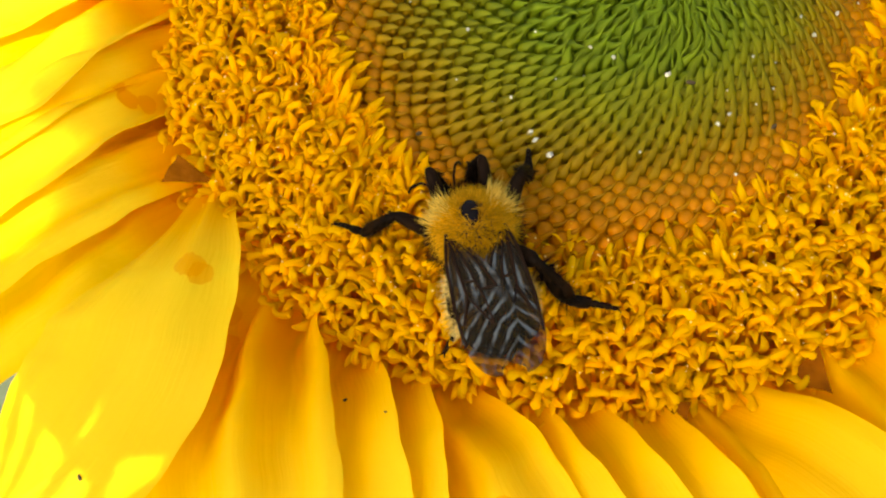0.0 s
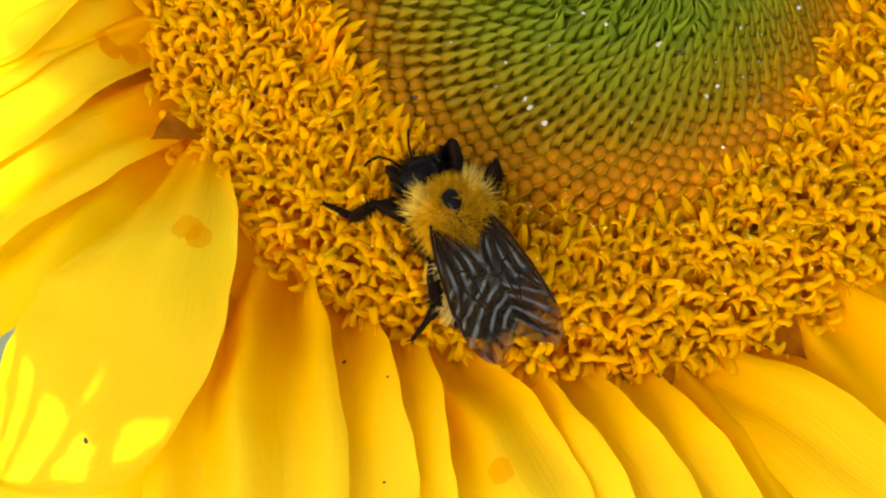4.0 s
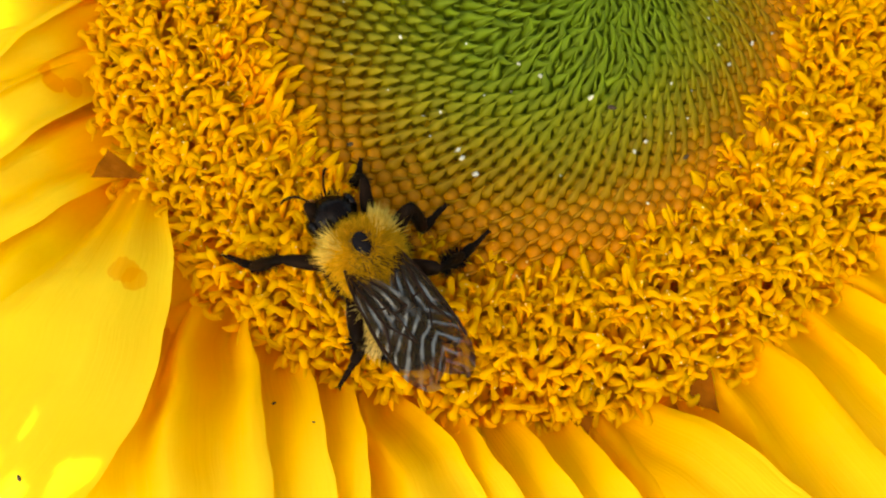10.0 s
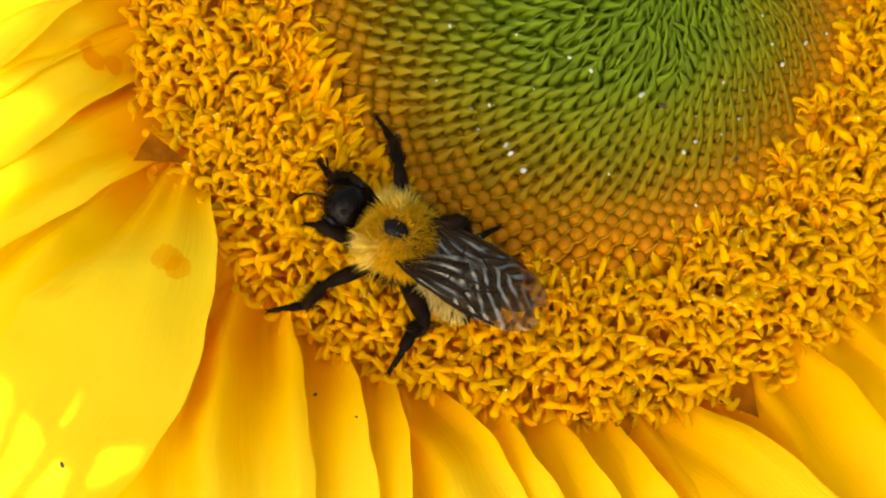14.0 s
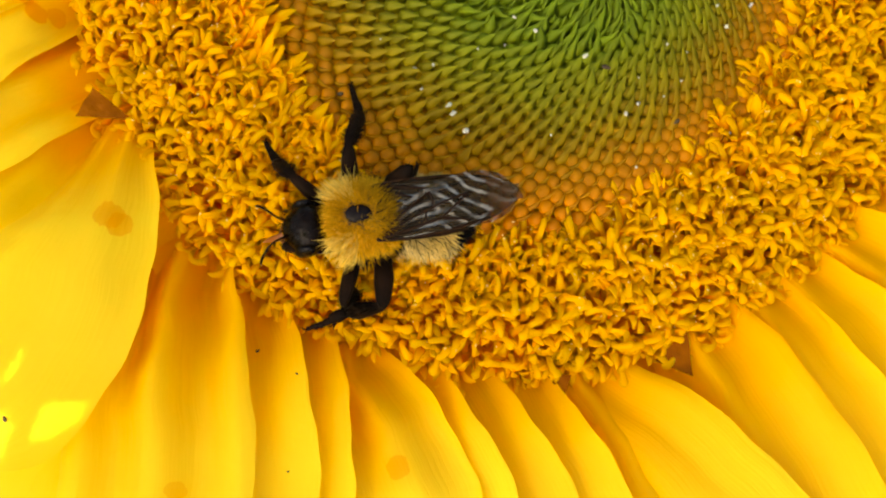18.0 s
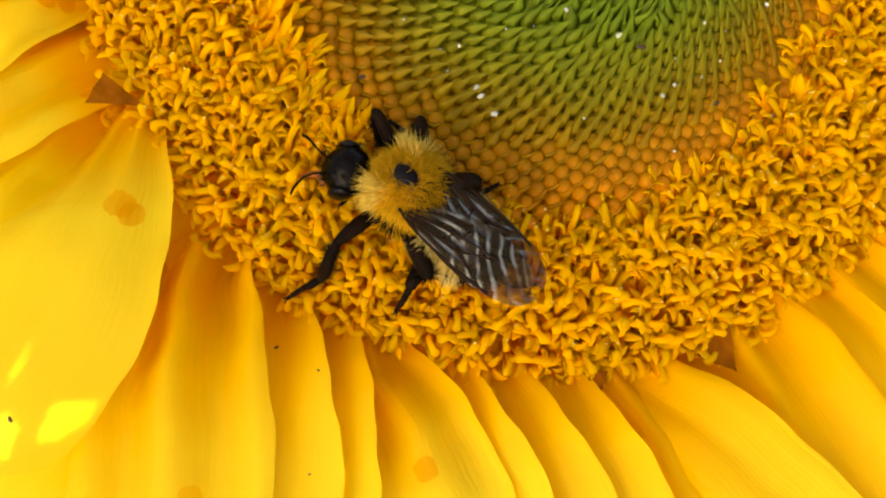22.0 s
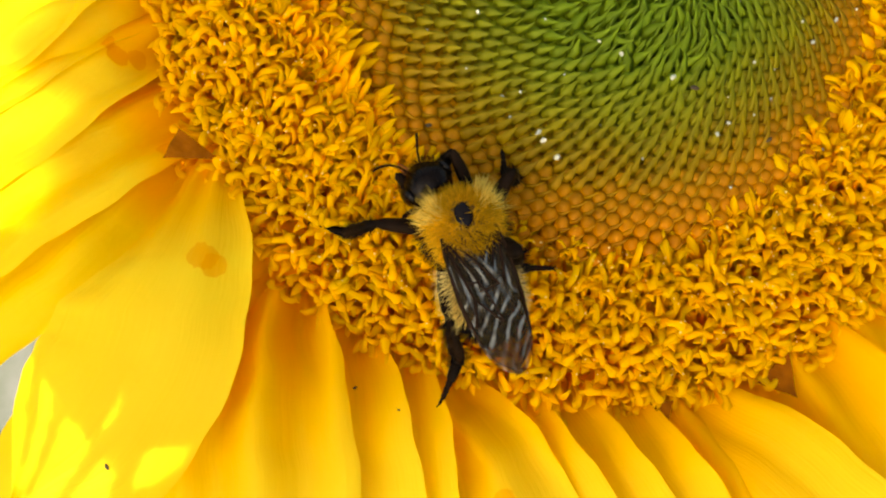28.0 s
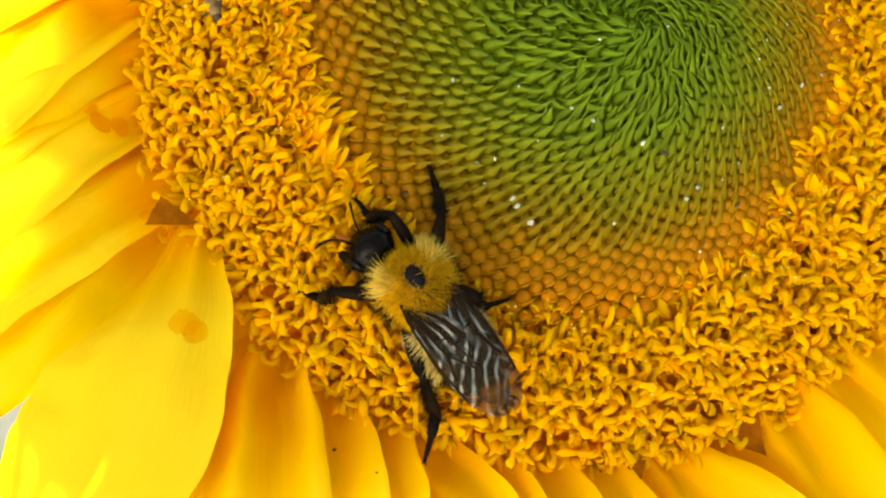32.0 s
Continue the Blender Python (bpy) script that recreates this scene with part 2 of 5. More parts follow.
def wing_material():
    """Smoky membrane: dark at the root, amber and clearer at the tip, with a thin gloss over all of it and painted
    glint streaks.
    """
    w = bpy.data.materials.new("smoky_wing")
    w.use_nodes = True
    n, l = w.node_tree.nodes, w.node_tree.links
    n.remove(n["Principled BSDF"])
    out = n["Material Output"]
    tex = n.new("ShaderNodeTexCoord")
    uv = n.new("ShaderNodeSeparateXYZ")
    l.new(tex.outputs["UV"], uv.inputs[0])
    t = n.new("ShaderNodeTexNoise")
    t.inputs["Scale"].default_value, t.inputs["Detail"].default_value = 700, 4
    l.new(tex.outputs["Object"], t.inputs["Vector"])
    dens = n.new("ShaderNodeMapRange")
    l.new(uv.outputs[0], dens.inputs[0])
    dens.inputs[1].default_value, dens.inputs[2].default_value = 0.35, 0.85
    dens.inputs[3].default_value, dens.inputs[4].default_value = 0.46, 0.27
    cloud = n.new("ShaderNodeMath")
    cloud.operation = "MULTIPLY_ADD"
    cloud.inputs[1].default_value = 0.14
    l.new(t.outputs[0], cloud.inputs[0])
    l.new(dens.outputs[0], cloud.inputs[2])
    skin = n.new("ShaderNodeBsdfDiffuse")
    skin.inputs[0].default_value = (0.024, 0.015, 0.006, 1)
    clear = n.new("ShaderNodeBsdfTransparent")
    clear.inputs[0].default_value = (0.54, 0.43, 0.16, 1)
    body = n.new("ShaderNodeMixShader")
    l.new(cloud.outputs[0], body.inputs[0])
    l.new(clear.outputs[0], body.inputs[1])
    l.new(skin.outputs[0], body.inputs[2])
    b = n.new("ShaderNodeBump")
    b.inputs["Strength"].default_value, b.inputs["Distance"].default_value = 0.15, 0.0001
    l.new(t.outputs[0], b.inputs["Height"])
    gl = n.new("ShaderNodeBsdfGlossy")
    gl.inputs["Color"].default_value, gl.inputs["Roughness"].default_value = (0.92, 0.88, 0.70, 1), 0.16
    l.new(b.outputs[0], gl.inputs["Normal"])
    fr = n.new("ShaderNodeFresnel")
    fr.inputs["IOR"].default_value = 1.45
    # sky glints are painted as wavy streaks of stronger gloss
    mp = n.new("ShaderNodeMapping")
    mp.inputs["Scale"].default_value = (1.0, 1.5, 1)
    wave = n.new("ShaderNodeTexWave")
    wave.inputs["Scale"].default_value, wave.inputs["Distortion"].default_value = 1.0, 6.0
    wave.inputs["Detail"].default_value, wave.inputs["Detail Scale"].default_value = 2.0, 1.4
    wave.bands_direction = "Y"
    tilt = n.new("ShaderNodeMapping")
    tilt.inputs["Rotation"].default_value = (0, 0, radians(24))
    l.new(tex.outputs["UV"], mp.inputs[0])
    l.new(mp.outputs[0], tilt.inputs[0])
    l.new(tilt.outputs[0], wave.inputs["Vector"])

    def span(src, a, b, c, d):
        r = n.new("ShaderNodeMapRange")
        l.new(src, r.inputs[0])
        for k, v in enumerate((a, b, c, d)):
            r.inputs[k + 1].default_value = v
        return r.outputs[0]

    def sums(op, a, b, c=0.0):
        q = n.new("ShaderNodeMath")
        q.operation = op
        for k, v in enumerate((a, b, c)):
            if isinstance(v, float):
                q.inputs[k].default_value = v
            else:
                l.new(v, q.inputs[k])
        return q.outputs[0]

    glint = sums("MULTIPLY", span(wave.outputs["Fac"], 0.66, 0.92, 0.0, 0.22), sums("MULTIPLY", span(uv.outputs[0], 0.10, 0.22, 0.0, 1.0), span(uv.outputs[0], 0.85, 1.0, 1.0, 0.2)))
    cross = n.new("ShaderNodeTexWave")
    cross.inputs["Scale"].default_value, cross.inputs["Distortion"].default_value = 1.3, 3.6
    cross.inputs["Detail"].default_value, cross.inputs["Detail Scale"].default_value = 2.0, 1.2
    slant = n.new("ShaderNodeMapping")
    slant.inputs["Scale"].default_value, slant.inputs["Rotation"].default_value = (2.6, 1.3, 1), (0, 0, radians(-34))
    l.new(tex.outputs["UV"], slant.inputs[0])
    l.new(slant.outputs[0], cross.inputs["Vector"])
    # painted glints that run across the outer half
    glint_bars = sums("MULTIPLY", span(cross.outputs["Fac"], 0.70, 0.94, 0.0, 0.24), sums("MULTIPLY", span(uv.outputs[0], 0.36, 0.52, 0.0, 1.0), span(uv.outputs[0], 0.84, 0.98, 1.0, 0.35)))
    glint = sums("MULTIPLY", glint, span(uv.outputs[0], 0.44, 0.58, 1.0, 0.0))
    glint = sums("ADD", glint, glint_bars)
    glint = sums("MULTIPLY", glint, span(t.outputs[0], 0.42, 0.56, 0.15, 1.0))
    gloss = sums("MULTIPLY_ADD", fr.outputs[0], 0.32, glint)
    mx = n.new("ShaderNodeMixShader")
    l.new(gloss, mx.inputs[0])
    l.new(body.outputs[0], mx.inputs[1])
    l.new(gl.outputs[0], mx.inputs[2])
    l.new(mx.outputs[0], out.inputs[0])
    return w


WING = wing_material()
VEIN = material("dark_vein", (0.016, 0.007, 0.003), 0.4, 0.05)
SPECK = material("dark_speck", (0.05, 0.03, 0.01), 0.6, 0.3)
DROP = material("sticky_droplet", (0.97, 0.93, 0.70), 0.04, 0.7)
DROP.node_tree.nodes["Principled BSDF"].inputs["Transmission Weight"].default_value = 0.45
BEETLE = material("brown_wing_case", (0.07, 0.03, 0.012), 0.35, 0.12, vary=(0.22, 0.15, 0.07), scale=900, bump=0.2)
POLLEN = material("pollen", (0.95, 0.80, 0.25), 0.5, 0.4)


# ---- mesh helpers: all measures in millimetres ----
MM = 0.001
GOLD = math.pi * (3 - math.sqrt(5))


class Shell:
    """Gathers vertices and faces in millimetres."""

    unit = MM

    def __init__(self):
        self.v, self.f, self.uv = [], [], []

    def add(self, verts, faces, uv=None):
        k = len(self.v)
        self.v += [tuple(p) for p in verts]
        self.f += [tuple(i + k for i in f) for f in faces]
        self.uv += list(uv) if uv is not None else [(0.5, 0.5)] * len(verts)
        return self

    def mesh(self, name, mat, smooth=True):
        me = bpy.data.meshes.new(name)
        me.from_pydata([tuple(c * Shell.unit for c in p) for p in self.v], [], self.f)
        layer = me.uv_layers.new(name="UVMap")
        idx = np.empty(len(me.loops), dtype=np.int32)
        me.loops.foreach_get("vertex_index", idx)
        layer.data.foreach_set("uv", np.array(self.uv, dtype=np.float32)[idx].ravel())
        if smooth:
            me.polygons.foreach_set("use_smooth", np.ones(len(me.polygons), dtype=bool))
        me.materials.append(mat)
        return me


def ball(rx, ry, rz, nu=16, nv=10, at=(0, 0, 0), turn=None):
    verts, faces = [(0, 0, rz)], []
    for i in range(1, nv):
        a = math.pi * i / nv
        verts += [(rx * math.sin(a) * math.cos(2 * math.pi * j / nu), ry * math.sin(a) * math.sin(2 * math.pi * j / nu), rz * math.cos(a)) for j in range(nu)]
    verts.append((0, 0, -rz))
    for j in range(nu):
        k = (j + 1) % nu
        faces.append((0, 1 + j, 1 + k))
        for i in range(nv - 2):
            a, b = 1 + i * nu, 1 + (i + 1) * nu
            faces.append((a + j, b + j, b + k, a + k))
        e = 1 + (nv - 2) * nu
        faces.append((len(verts) - 1, e + k, e + j))
    out = []
    for p in verts:
        q = Vector(p)
        if turn:
            q = turn @ q
        out.append(q + Vector(at))
    return out, faces


def tube(path, radii, sides=6, flat=1.0, side=None):
    """A tapered tube along the path with rounded ends. flat squeezes it across the second axis."""
    pts = [Vector(p) for p in path]
    verts, faces = [], []
    ref = Vector(side) if side else None
    for i, p in enumerate(pts):
        d = (pts[min(i + 1, len(pts) - 1)] - pts[max(i - 1, 0)]).normalized()
        if ref is None:
            ref = d.orthogonal()
        u = (ref - d * ref.dot(d)).normalized()
        w = d.cross(u)
        ref = u
        for j in range(sides):
            a = 2 * math.pi * j / sides
            verts.append(p + (u * math.cos(a) + w * math.sin(a) * flat) * radii[i])
    for i in range(len(pts) - 1):
        for j in range(sides):
            k = (j + 1) % sides
            faces.append((i * sides + j, i * sides + k, (i + 1) * sides + k, (i + 1) * sides + j))
    for end, i, flip in ((0, 0, True), (1, len(pts) - 1, False)):
        d = (pts[1] - pts[0] if i == 0 else pts[-1] - pts[-2]).normalized() * radii[i] * 0.8
        verts.append(pts[i] + (-d if flip else d))
        c = len(verts) - 1
        for j in range(sides):
            k = (j + 1) % sides
            faces.append((c, i * sides + k, i * sides + j) if flip else (c, i * sides + j, i * sides + k))
    return verts, faces


def part(name, shell, mat, parent, label="", at=None, kind=""):
    """One mesh object under a thing or a part."""
    ob = new(name, shell if isinstance(shell, bpy.types.Mesh) else shell.mesh(name, mat))
    ob.parent = parent
    if at is not None:
        ob.matrix_basis = at
    return tagged(ob, label, kind=kind)


def empty(name, m, label, category, **tags):
    ob = new(name)
    ob.empty_display_size = 0.005
    ob.matrix_basis = m
    return tagged(ob, label, category, **tags)


def mm(x, y, z, rx=0, ry=0, rz=0):
    return pose(x * MM, y * MM, z * MM, rx, ry, rz)


# ---- ground and flower ----
def build_ground():
    me = bpy.data.meshes.new("ground")
    n, verts, faces = 24, [(0, 0, -0.62)], []
    rings = [0.15, 0.4, 1, 3, 10, 60, 400, 3000]
    for r in rings:
        verts += [(r * math.cos(2 * math.pi * j / n), r * math.sin(2 * math.pi * j / n), -0.62) for j in range(n)]
    for j in range(n):
        k = (j + 1) % n
        faces.append((0, 1 + j, 1 + k))
        for i in range(len(rings) - 1):
            faces.append((1 + i * n + j, 1 + (i + 1) * n + j, 1 + (i + 1) * n + k, 1 + i * n + k))
    me.from_pydata(verts, [], faces)
    me.materials.append(GROUND)
    return tagged(new("ground", me), "pale grey gravel ground with sparse weeds", "ground", kind="structure")


RIM_R = 30.3


def base_z(r):
    """Height of the receptacle under the florets."""
    if r < BUD_R:
        return -0.15
    s = (r - BUD_R) / (RIM_R - BUD_R)
    return -0.15 - 1.6 * min(1, s * 4) - 3.0 * s * s


def petal_shell(root, mid, end, width, lift=0.0, roll=0.25, seed=0, fold=0.5, droop=0.12, neck=0.72, lit_fade=1.0):
    """One ray petal. root, mid, end: points in plan on the edge that lies over its neighbour; the other edge is tucked under.
    Two or three lengthwise folds run out from the root, and the free edge turns up in a thin lip."""
    rnd = random.Random(seed)
    nu, nv = 48, 30
    a, m, c = Vector(root), Vector(mid), Vector(end)
    k = (m - a).length / ((m - a).length + (c - m).length)
    ctrl = (m - a * (1 - k) ** 2 - c * k * k) / (2 * k * (1 - k))
    length = (m - a).length + (c - m).length
    ph = [rnd.uniform(0, 6.28) for _ in range(5)]
    count = width / 5.6 * rnd.uniform(0.9, 1.15)
    verts, uv, faces = [], [], []
    for i in range(nu + 1):
        u = -0.12 + 1.12 * i / nu
        q = max(u, 0.0)
        p = a * (1 - q) ** 2 + ctrl * (2 * q * (1 - q)) + c * q * q
        d = ((ctrl - a) * (1 - q) + (c - ctrl) * q).normalized()
        if u < 0:
            out = (d + a.normalized()).normalized()
            p += out * u * length
        side = Vector((d.y, -d.x))
        w = width * (neck + (1 - neck) * math.sin(min(1, q / 0.45) * math.pi / 2))
        tip = max(0.0, (q - 0.72) / 0.28)
        cut = w * 0.5 * tip ** 2.4
        w = max(w - 2 * cut, 0.06)
        far = q * length
        for j in range(nv + 1):
            v = j / nv
            z = -4.9 + 2.9 * min(1, (u + 0.12) * 3.0) ** 0.8 - droop * length * max(0, q - 0.25) ** 2 + lift * min(1, 0.6 + q * 3)
            z += roll * (0.5 - v) * w * min(1, 0.3 + q * 5)
            fade = math.exp(-far / 16.0)
            z += 1.35 * fold * (0.10 + 0.90 * fade) * (width / 9) * math.cos(6.283 * count * (v + 0.10 * math.sin(ph[0] + q * 3)) + ph[1] * 0.25)
            z += 0.10 * fold * math.cos(6.283 * 3.7 * v + ph[2]) * fade
            z -= 0.30 * w * (v - 0.42) ** 2
            z += 0.40 * math.exp(-v * w / 0.45) * (0.35 + 0.65 * math.sin(q * 9 + ph[3]) ** 2) * min(1, q * 8)
            z += 0.2 * math.sin(q * 6 + ph[4]) * (0.5 - v) + 0.10 * math.sin(q * 15 + ph[3] + 3 * v)
            off = cut + v * w + 0.10 * math.sin(q * 21 + ph[1]) + 0.05 * math.sin(q * 47 + ph[2])
            verts.append((p.x + side.x * off, p.y + side.y * off, z))
            # a shorter orange root stands in for brighter light on the petal
            uv.append((min(1.0, q * lit_fade), v))
    n = nv + 1
    for i in range(nu):
        for j in range(nv):
            faces.append((i * n + j, i * n + j + 1, (i + 1) * n + j + 1, (i + 1) * n + j))
    return Shell().add(verts, faces, uv)


def bud_shells(kind, seed):
    """A closed floret and the pointed scale beside it, radial way along x."""
    rnd = random.Random(seed)
    bud, scale = Shell(), Shell()
    k = rnd.uniform(-0.12, 0.12)
    if kind == 0:  # round bud, short scale
        v, f = ball(0.63, 0.63, 0.60, 12, 8)
        bud.add([Vector((p.x * (1 + 0.04 * math.cos(5 * math.atan2(p.y, p.x))), p.y, p.z)) for p in v], f)
        scale.add(*tube([(0.52, -0.40, -0.5), (0.62, -0.15, 0.05), (0.56, 0.16, 0.30), (0.36, 0.46 + k, 0.46), (0.08, 0.72 + k, 0.56)], [0.20, 0.25, 0.21, 0.12, 0.015], 6, 0.55, (0, 0, 1)))
    elif kind == 1:  # olive bud half hidden by its scale
        bud.add(*ball(0.52, 0.55, 0.60, 11, 7))
        scale.add(*tube([(0.52, -0.4, -0.5), (0.60, -0.15, 0.20), (0.36, 0.12, 0.55), (-0.05, 0.40 + k, 0.80), (-0.55, 0.78 + k, 0.98)], [0.28, 0.46, 0.42, 0.24, 0.0], 6, 0.42, (0, 0, 1)))
    else:  # green middle: long scales over a small bud
        bud.add(*ball(0.42, 0.45, 0.55, 9, 6, (0, 0, -0.1)))
        scale.add(*tube([(0.50, -0.3, -0.6), (0.50, -0.1, 0.35), (0.15, 0.10, 0.85), (-0.30, 0.30 + 2 * k, 1.2), (-0.80 - k, 0.52 + 3 * k, 1.5 + k)], [0.34, 0.58, 0.46, 0.22, 0.0], 4, 0.45, (0, 0, 1)))
        scale.add(*tube([(-0.2, -0.35, -0.4), (-0.15, -0.35, 0.6), (-0.45, -0.2, 1.05), (-0.95 - k, 0.0 + k, 1.35)], [0.24, 0.32, 0.20, 0.0], 4, 0.5, (0, 0, 1)))
    return bud, scale


def floret_shell(kind, seed):
    """A disc floret that stands along z: a cup with five broad pointed lobes, and by age a stout closed point (2),
    a blunt forked column (1) or two thick stigma arms that roll outwards and down (0)."""
    rnd = random.Random(seed)
    s = Shell()
    h = 2.35
    n = 10
    bend = rnd.uniform(-0.25, 0.25)
    if kind == 2:  # young: a stout closed point, often with a second lobe beside it
        s.add(*tube([(0, 0, -0.9), (0, 0, h * 0.4), (0.02, bend * 0.3, h * 0.8), (-0.05, bend * 0.6, h + 0.25), (-0.15, bend, h + 0.75)], [0.36, 0.46, 0.46, 0.28, 0.03], 8, 0.8))
        q = rnd.choice((-1, 1))
        s.add(*tube([(0.1, 0.15 * q, h * 0.35), (0.2, 0.42 * q, h * 0.75), (0.2, 0.62 * q, h + 0.2)], [0.28, 0.26, 0.03], 6, 0.6))
        return ending(s, h)
    # open cup whose five broad tongues spread, arch and end in points
    rings = [(0.28, -0.9), (0.33, 0.4), (0.46, h * 0.50), (0.62, h * 0.80)]
    verts = [(r * math.cos(2 * math.pi * j / n), r * math.sin(2 * math.pi * j / n), z) for r, z in rings for j in range(n)]
    faces = [(i * n + j, i * n + (j + 1) % n, (i + 1) * n + (j + 1) % n, (i + 1) * n + j) for i in range(len(rings) - 1) for j in range(n)]
    s.add(verts, faces)
    spin = rnd.uniform(0, 6.28)
    for k in range(5):
        t, ln, up = spin + k * 1.2566 + rnd.gauss(0, 0.12), rnd.uniform(0.55, 1.0), rnd.uniform(-0.30, 0.45)
        x, y = math.cos(t), math.sin(t)
        s.add(*tube([(x * 0.50, y * 0.50, h * 0.66), (x * 0.66, y * 0.66, h * 0.92), (x * (0.66 + ln * 0.5), y * (0.66 + ln * 0.5), h + 0.05 + up * 0.4), (x * (0.62 + ln), y * (0.62 + ln), h * 0.97 + up)], [0.33, 0.31, 0.21, 0.07], 6, 0.45, (-y, x, 0)))
    if kind == 1:  # stout blunt column that bends over towards the middle of the head, at times forked
        lean, far = rnd.uniform(0.35, 0.9), rnd.uniform(0.9, 1.5)
        s.add(*tube([(0.05, 0, 0.6), (0.05, bend * 0.3, h * 0.75), (-lean * 0.25, bend * 0.6, h + 0.25), (-lean * 0.7, bend, h + far * 0.6), (-lean * 1.15, bend * 1.2, h + far * 0.75)], [0.22, 0.24, 0.24, 0.24, 0.21], 8, 0.9))
        if rnd.random() < 0.4:
            q = rnd.choice((-1, 1))
            s.add(*tube([(0, bend * 0.5, h * 0.9), (0.10, bend * 0.6 + 0.35 * q, h + 0.35), (0.05, bend * 0.6 + 0.70 * q, h + 0.50)], [0.20, 0.22, 0.18], 7, 0.85))
    else:  # one or two hooked arms with rolled, knobbed ends
        top = h + rnd.uniform(-0.1, 0.3)
        s.add(*tube([(0, 0, 0.6), (0, bend * 0.3, top * 0.85), (0, bend * 0.5, top * 0.97)], [0.22, 0.22, 0.22], 7))
        for q in ((-1, 1) if rnd.random() < 0.6 else (1,)):
            curl, size, twist = rnd.uniform(0.6, 1.15), rnd.uniform(0.42, 0.58), rnd.uniform(-0.4, 0.4)
            arm = []
            for i in range(7):
                t = math.pi * 1.1 * curl * i / 6
                arm.append((bend * 0.5 + twist * i / 6, q * (0.08 + size * (1 - math.cos(t)) * 0.9), top - 0.25 + size * 1.2 * math.sin(t)))
            s.add(*tube(arm, [0.20, 0.21, 0.21, 0.21, 0.25, 0.34, 0.30], 7, 0.95))
    return ending(s, h)


def ending(s, h):
    s.uv = [(max(0, min(1, p[2] / (h + 0.6))), 0.5) for p in s.v]
    return s


def placed(shell, m, into):
    into.add([m @ Vector(p) for p in shell.v], shell.f, shell.uv)


def build_flower():
    flower = empty("sunflower", pose(0, 0, 0), "open yellow sunflower head with green centre on a stem", "flower")
    # receptacle and stem
    s = Shell()
    prof = [(0, -0.4)] + [(r, base_z(r) - (0.12 if r < BUD_R else 0.35 if r < 25 else 0.2)) for r in range(4, 31, 2)] + [(31.0, -6.4), (30, -8.5), (24, -12), (14, -16), (9, -22), (8, -30)]
    n, verts, faces = 72, [], []
    for r, z in prof:
        verts += [(max(r, 0.01) * math.cos(2 * math.pi * j / n), max(r, 0.01) * math.sin(2 * math.pi * j / n), z) for j in range(n)]
    for i in range(len(prof) - 1):
        for j in range(n):
            k = (j + 1) % n
            faces.append((i * n + j, (i + 1) * n + j, (i + 1) * n + k, i * n + k))
    s.add(verts, faces)
    part("receptacle", s, PITH, flower, "brown floret bed of the flower head")
    s = Shell()
    s.add(*tube([(0, 0, -26), (4, 3, -120), (10, 8, -320), (4, 6, -480), (0, 0, -630)], [8.5, 9.5, 11, 12.5, 14], 18))
    part("stem", s, STEM, flower, "thick hairy green stem")
    def around(az, r, turn, far):
        p, d = Vector((r * math.cos(radians(az)), r * math.sin(radians(az)))), radians(az + turn)
        q = Vector((math.cos(d), math.sin(d)))
        return p, p + q * far * 0.35 + Vector((-q.y, q.x)) * 0.6, p + q * far

    for k in range(26):  # green bracts below the petals
        part("bract", petal_shell(*around(k * 360 / 26 + random.uniform(-4, 4), 29.5, 12, 15), 9, -4.5, 0.05, 500 + k, 0.2, 0.5), LEAF, flower)

    def ray(root, mid, end, width, lift=0.0, roll=0.25, fold=0.5, neck=0.72, lit_fade=1.2):
        k = len(flower.children)
        part("petal", petal_shell(root, mid, end, width, lift, roll, k, fold, 0.12, neck, lit_fade), PETAL, flower)

    # ray petals, each edge lying over the next petal round the head
    # the last value paints the left petals as better lit, the right as shaded
    ray((-22.6, -18.6), (-20.0, -28.5), (-28.5, -46.5), 12.8, 2.3, 0.02, 0.18, 0.36, 2.6)
    ray((-15.2, -27.2), (-12.4, -34.5), (-10.8, -53), 13.0, 0.4, 0.14, 0.95, 0.8)
    ray((-11.2, -28.6), (-8.2, -35.4), (-6.0, -51), 8.5, 0.1, 0.30, 0.62)
    ray((-8.0, -29.5), (-5.5, -36.5), (-4.6, -52), 7.5, -0.1, 0.42, 0.60)
    ray((-4.4, -30.3), (1.0, -35.2), (5.5, -51), 10.5, 0.2, 0.20, 0.50)
    ray((-1.2, -30.5), (3.9, -36.0), (11.0, -51), 6.8, 0.0, 0.34, 0.50)
    ray((2.6, -30.4), (7.9, -35.9), (16.0, -50), 7.0, 0.0, 0.30, 0.45)
    ray((6.6, -30.2), (11.6, -35.7), (20.0, -49.5), 7.6, 0.2, 0.30, 0.45)
    ray((10.0, -28.5), (16.5, -34.5), (27.0, -47), 10.0, -1.0, 0.22, 0.60, 0.72, 0.68)
    ray((11.0, -28.2), (20.3, -32.6), (33.0, -47), 7.0, 0.7, 0.16, 0.45)
    ray((18.4, -22.9), (24.2, -28.3), (37.0, -47), 9.5, 0.2, 0.26, 0.60, 0.72, 0.68)
    ray((20.8, -20.2), (26.5, -25.1), (41.0, -41), 9.0, 0.1, 0.30, 0.60, 0.72, 0.68)
    ray((22.6, -17.8), (29.7, -22.4), (45.0, -35), 9.0, 0.1, 0.30, 0.60, 0.72, 0.68)
    ray((24.6, -14.6), (33.0, -17.8), (49.0, -26), 9.0, 0.1, 0.28, 0.60, 0.72, 0.68)
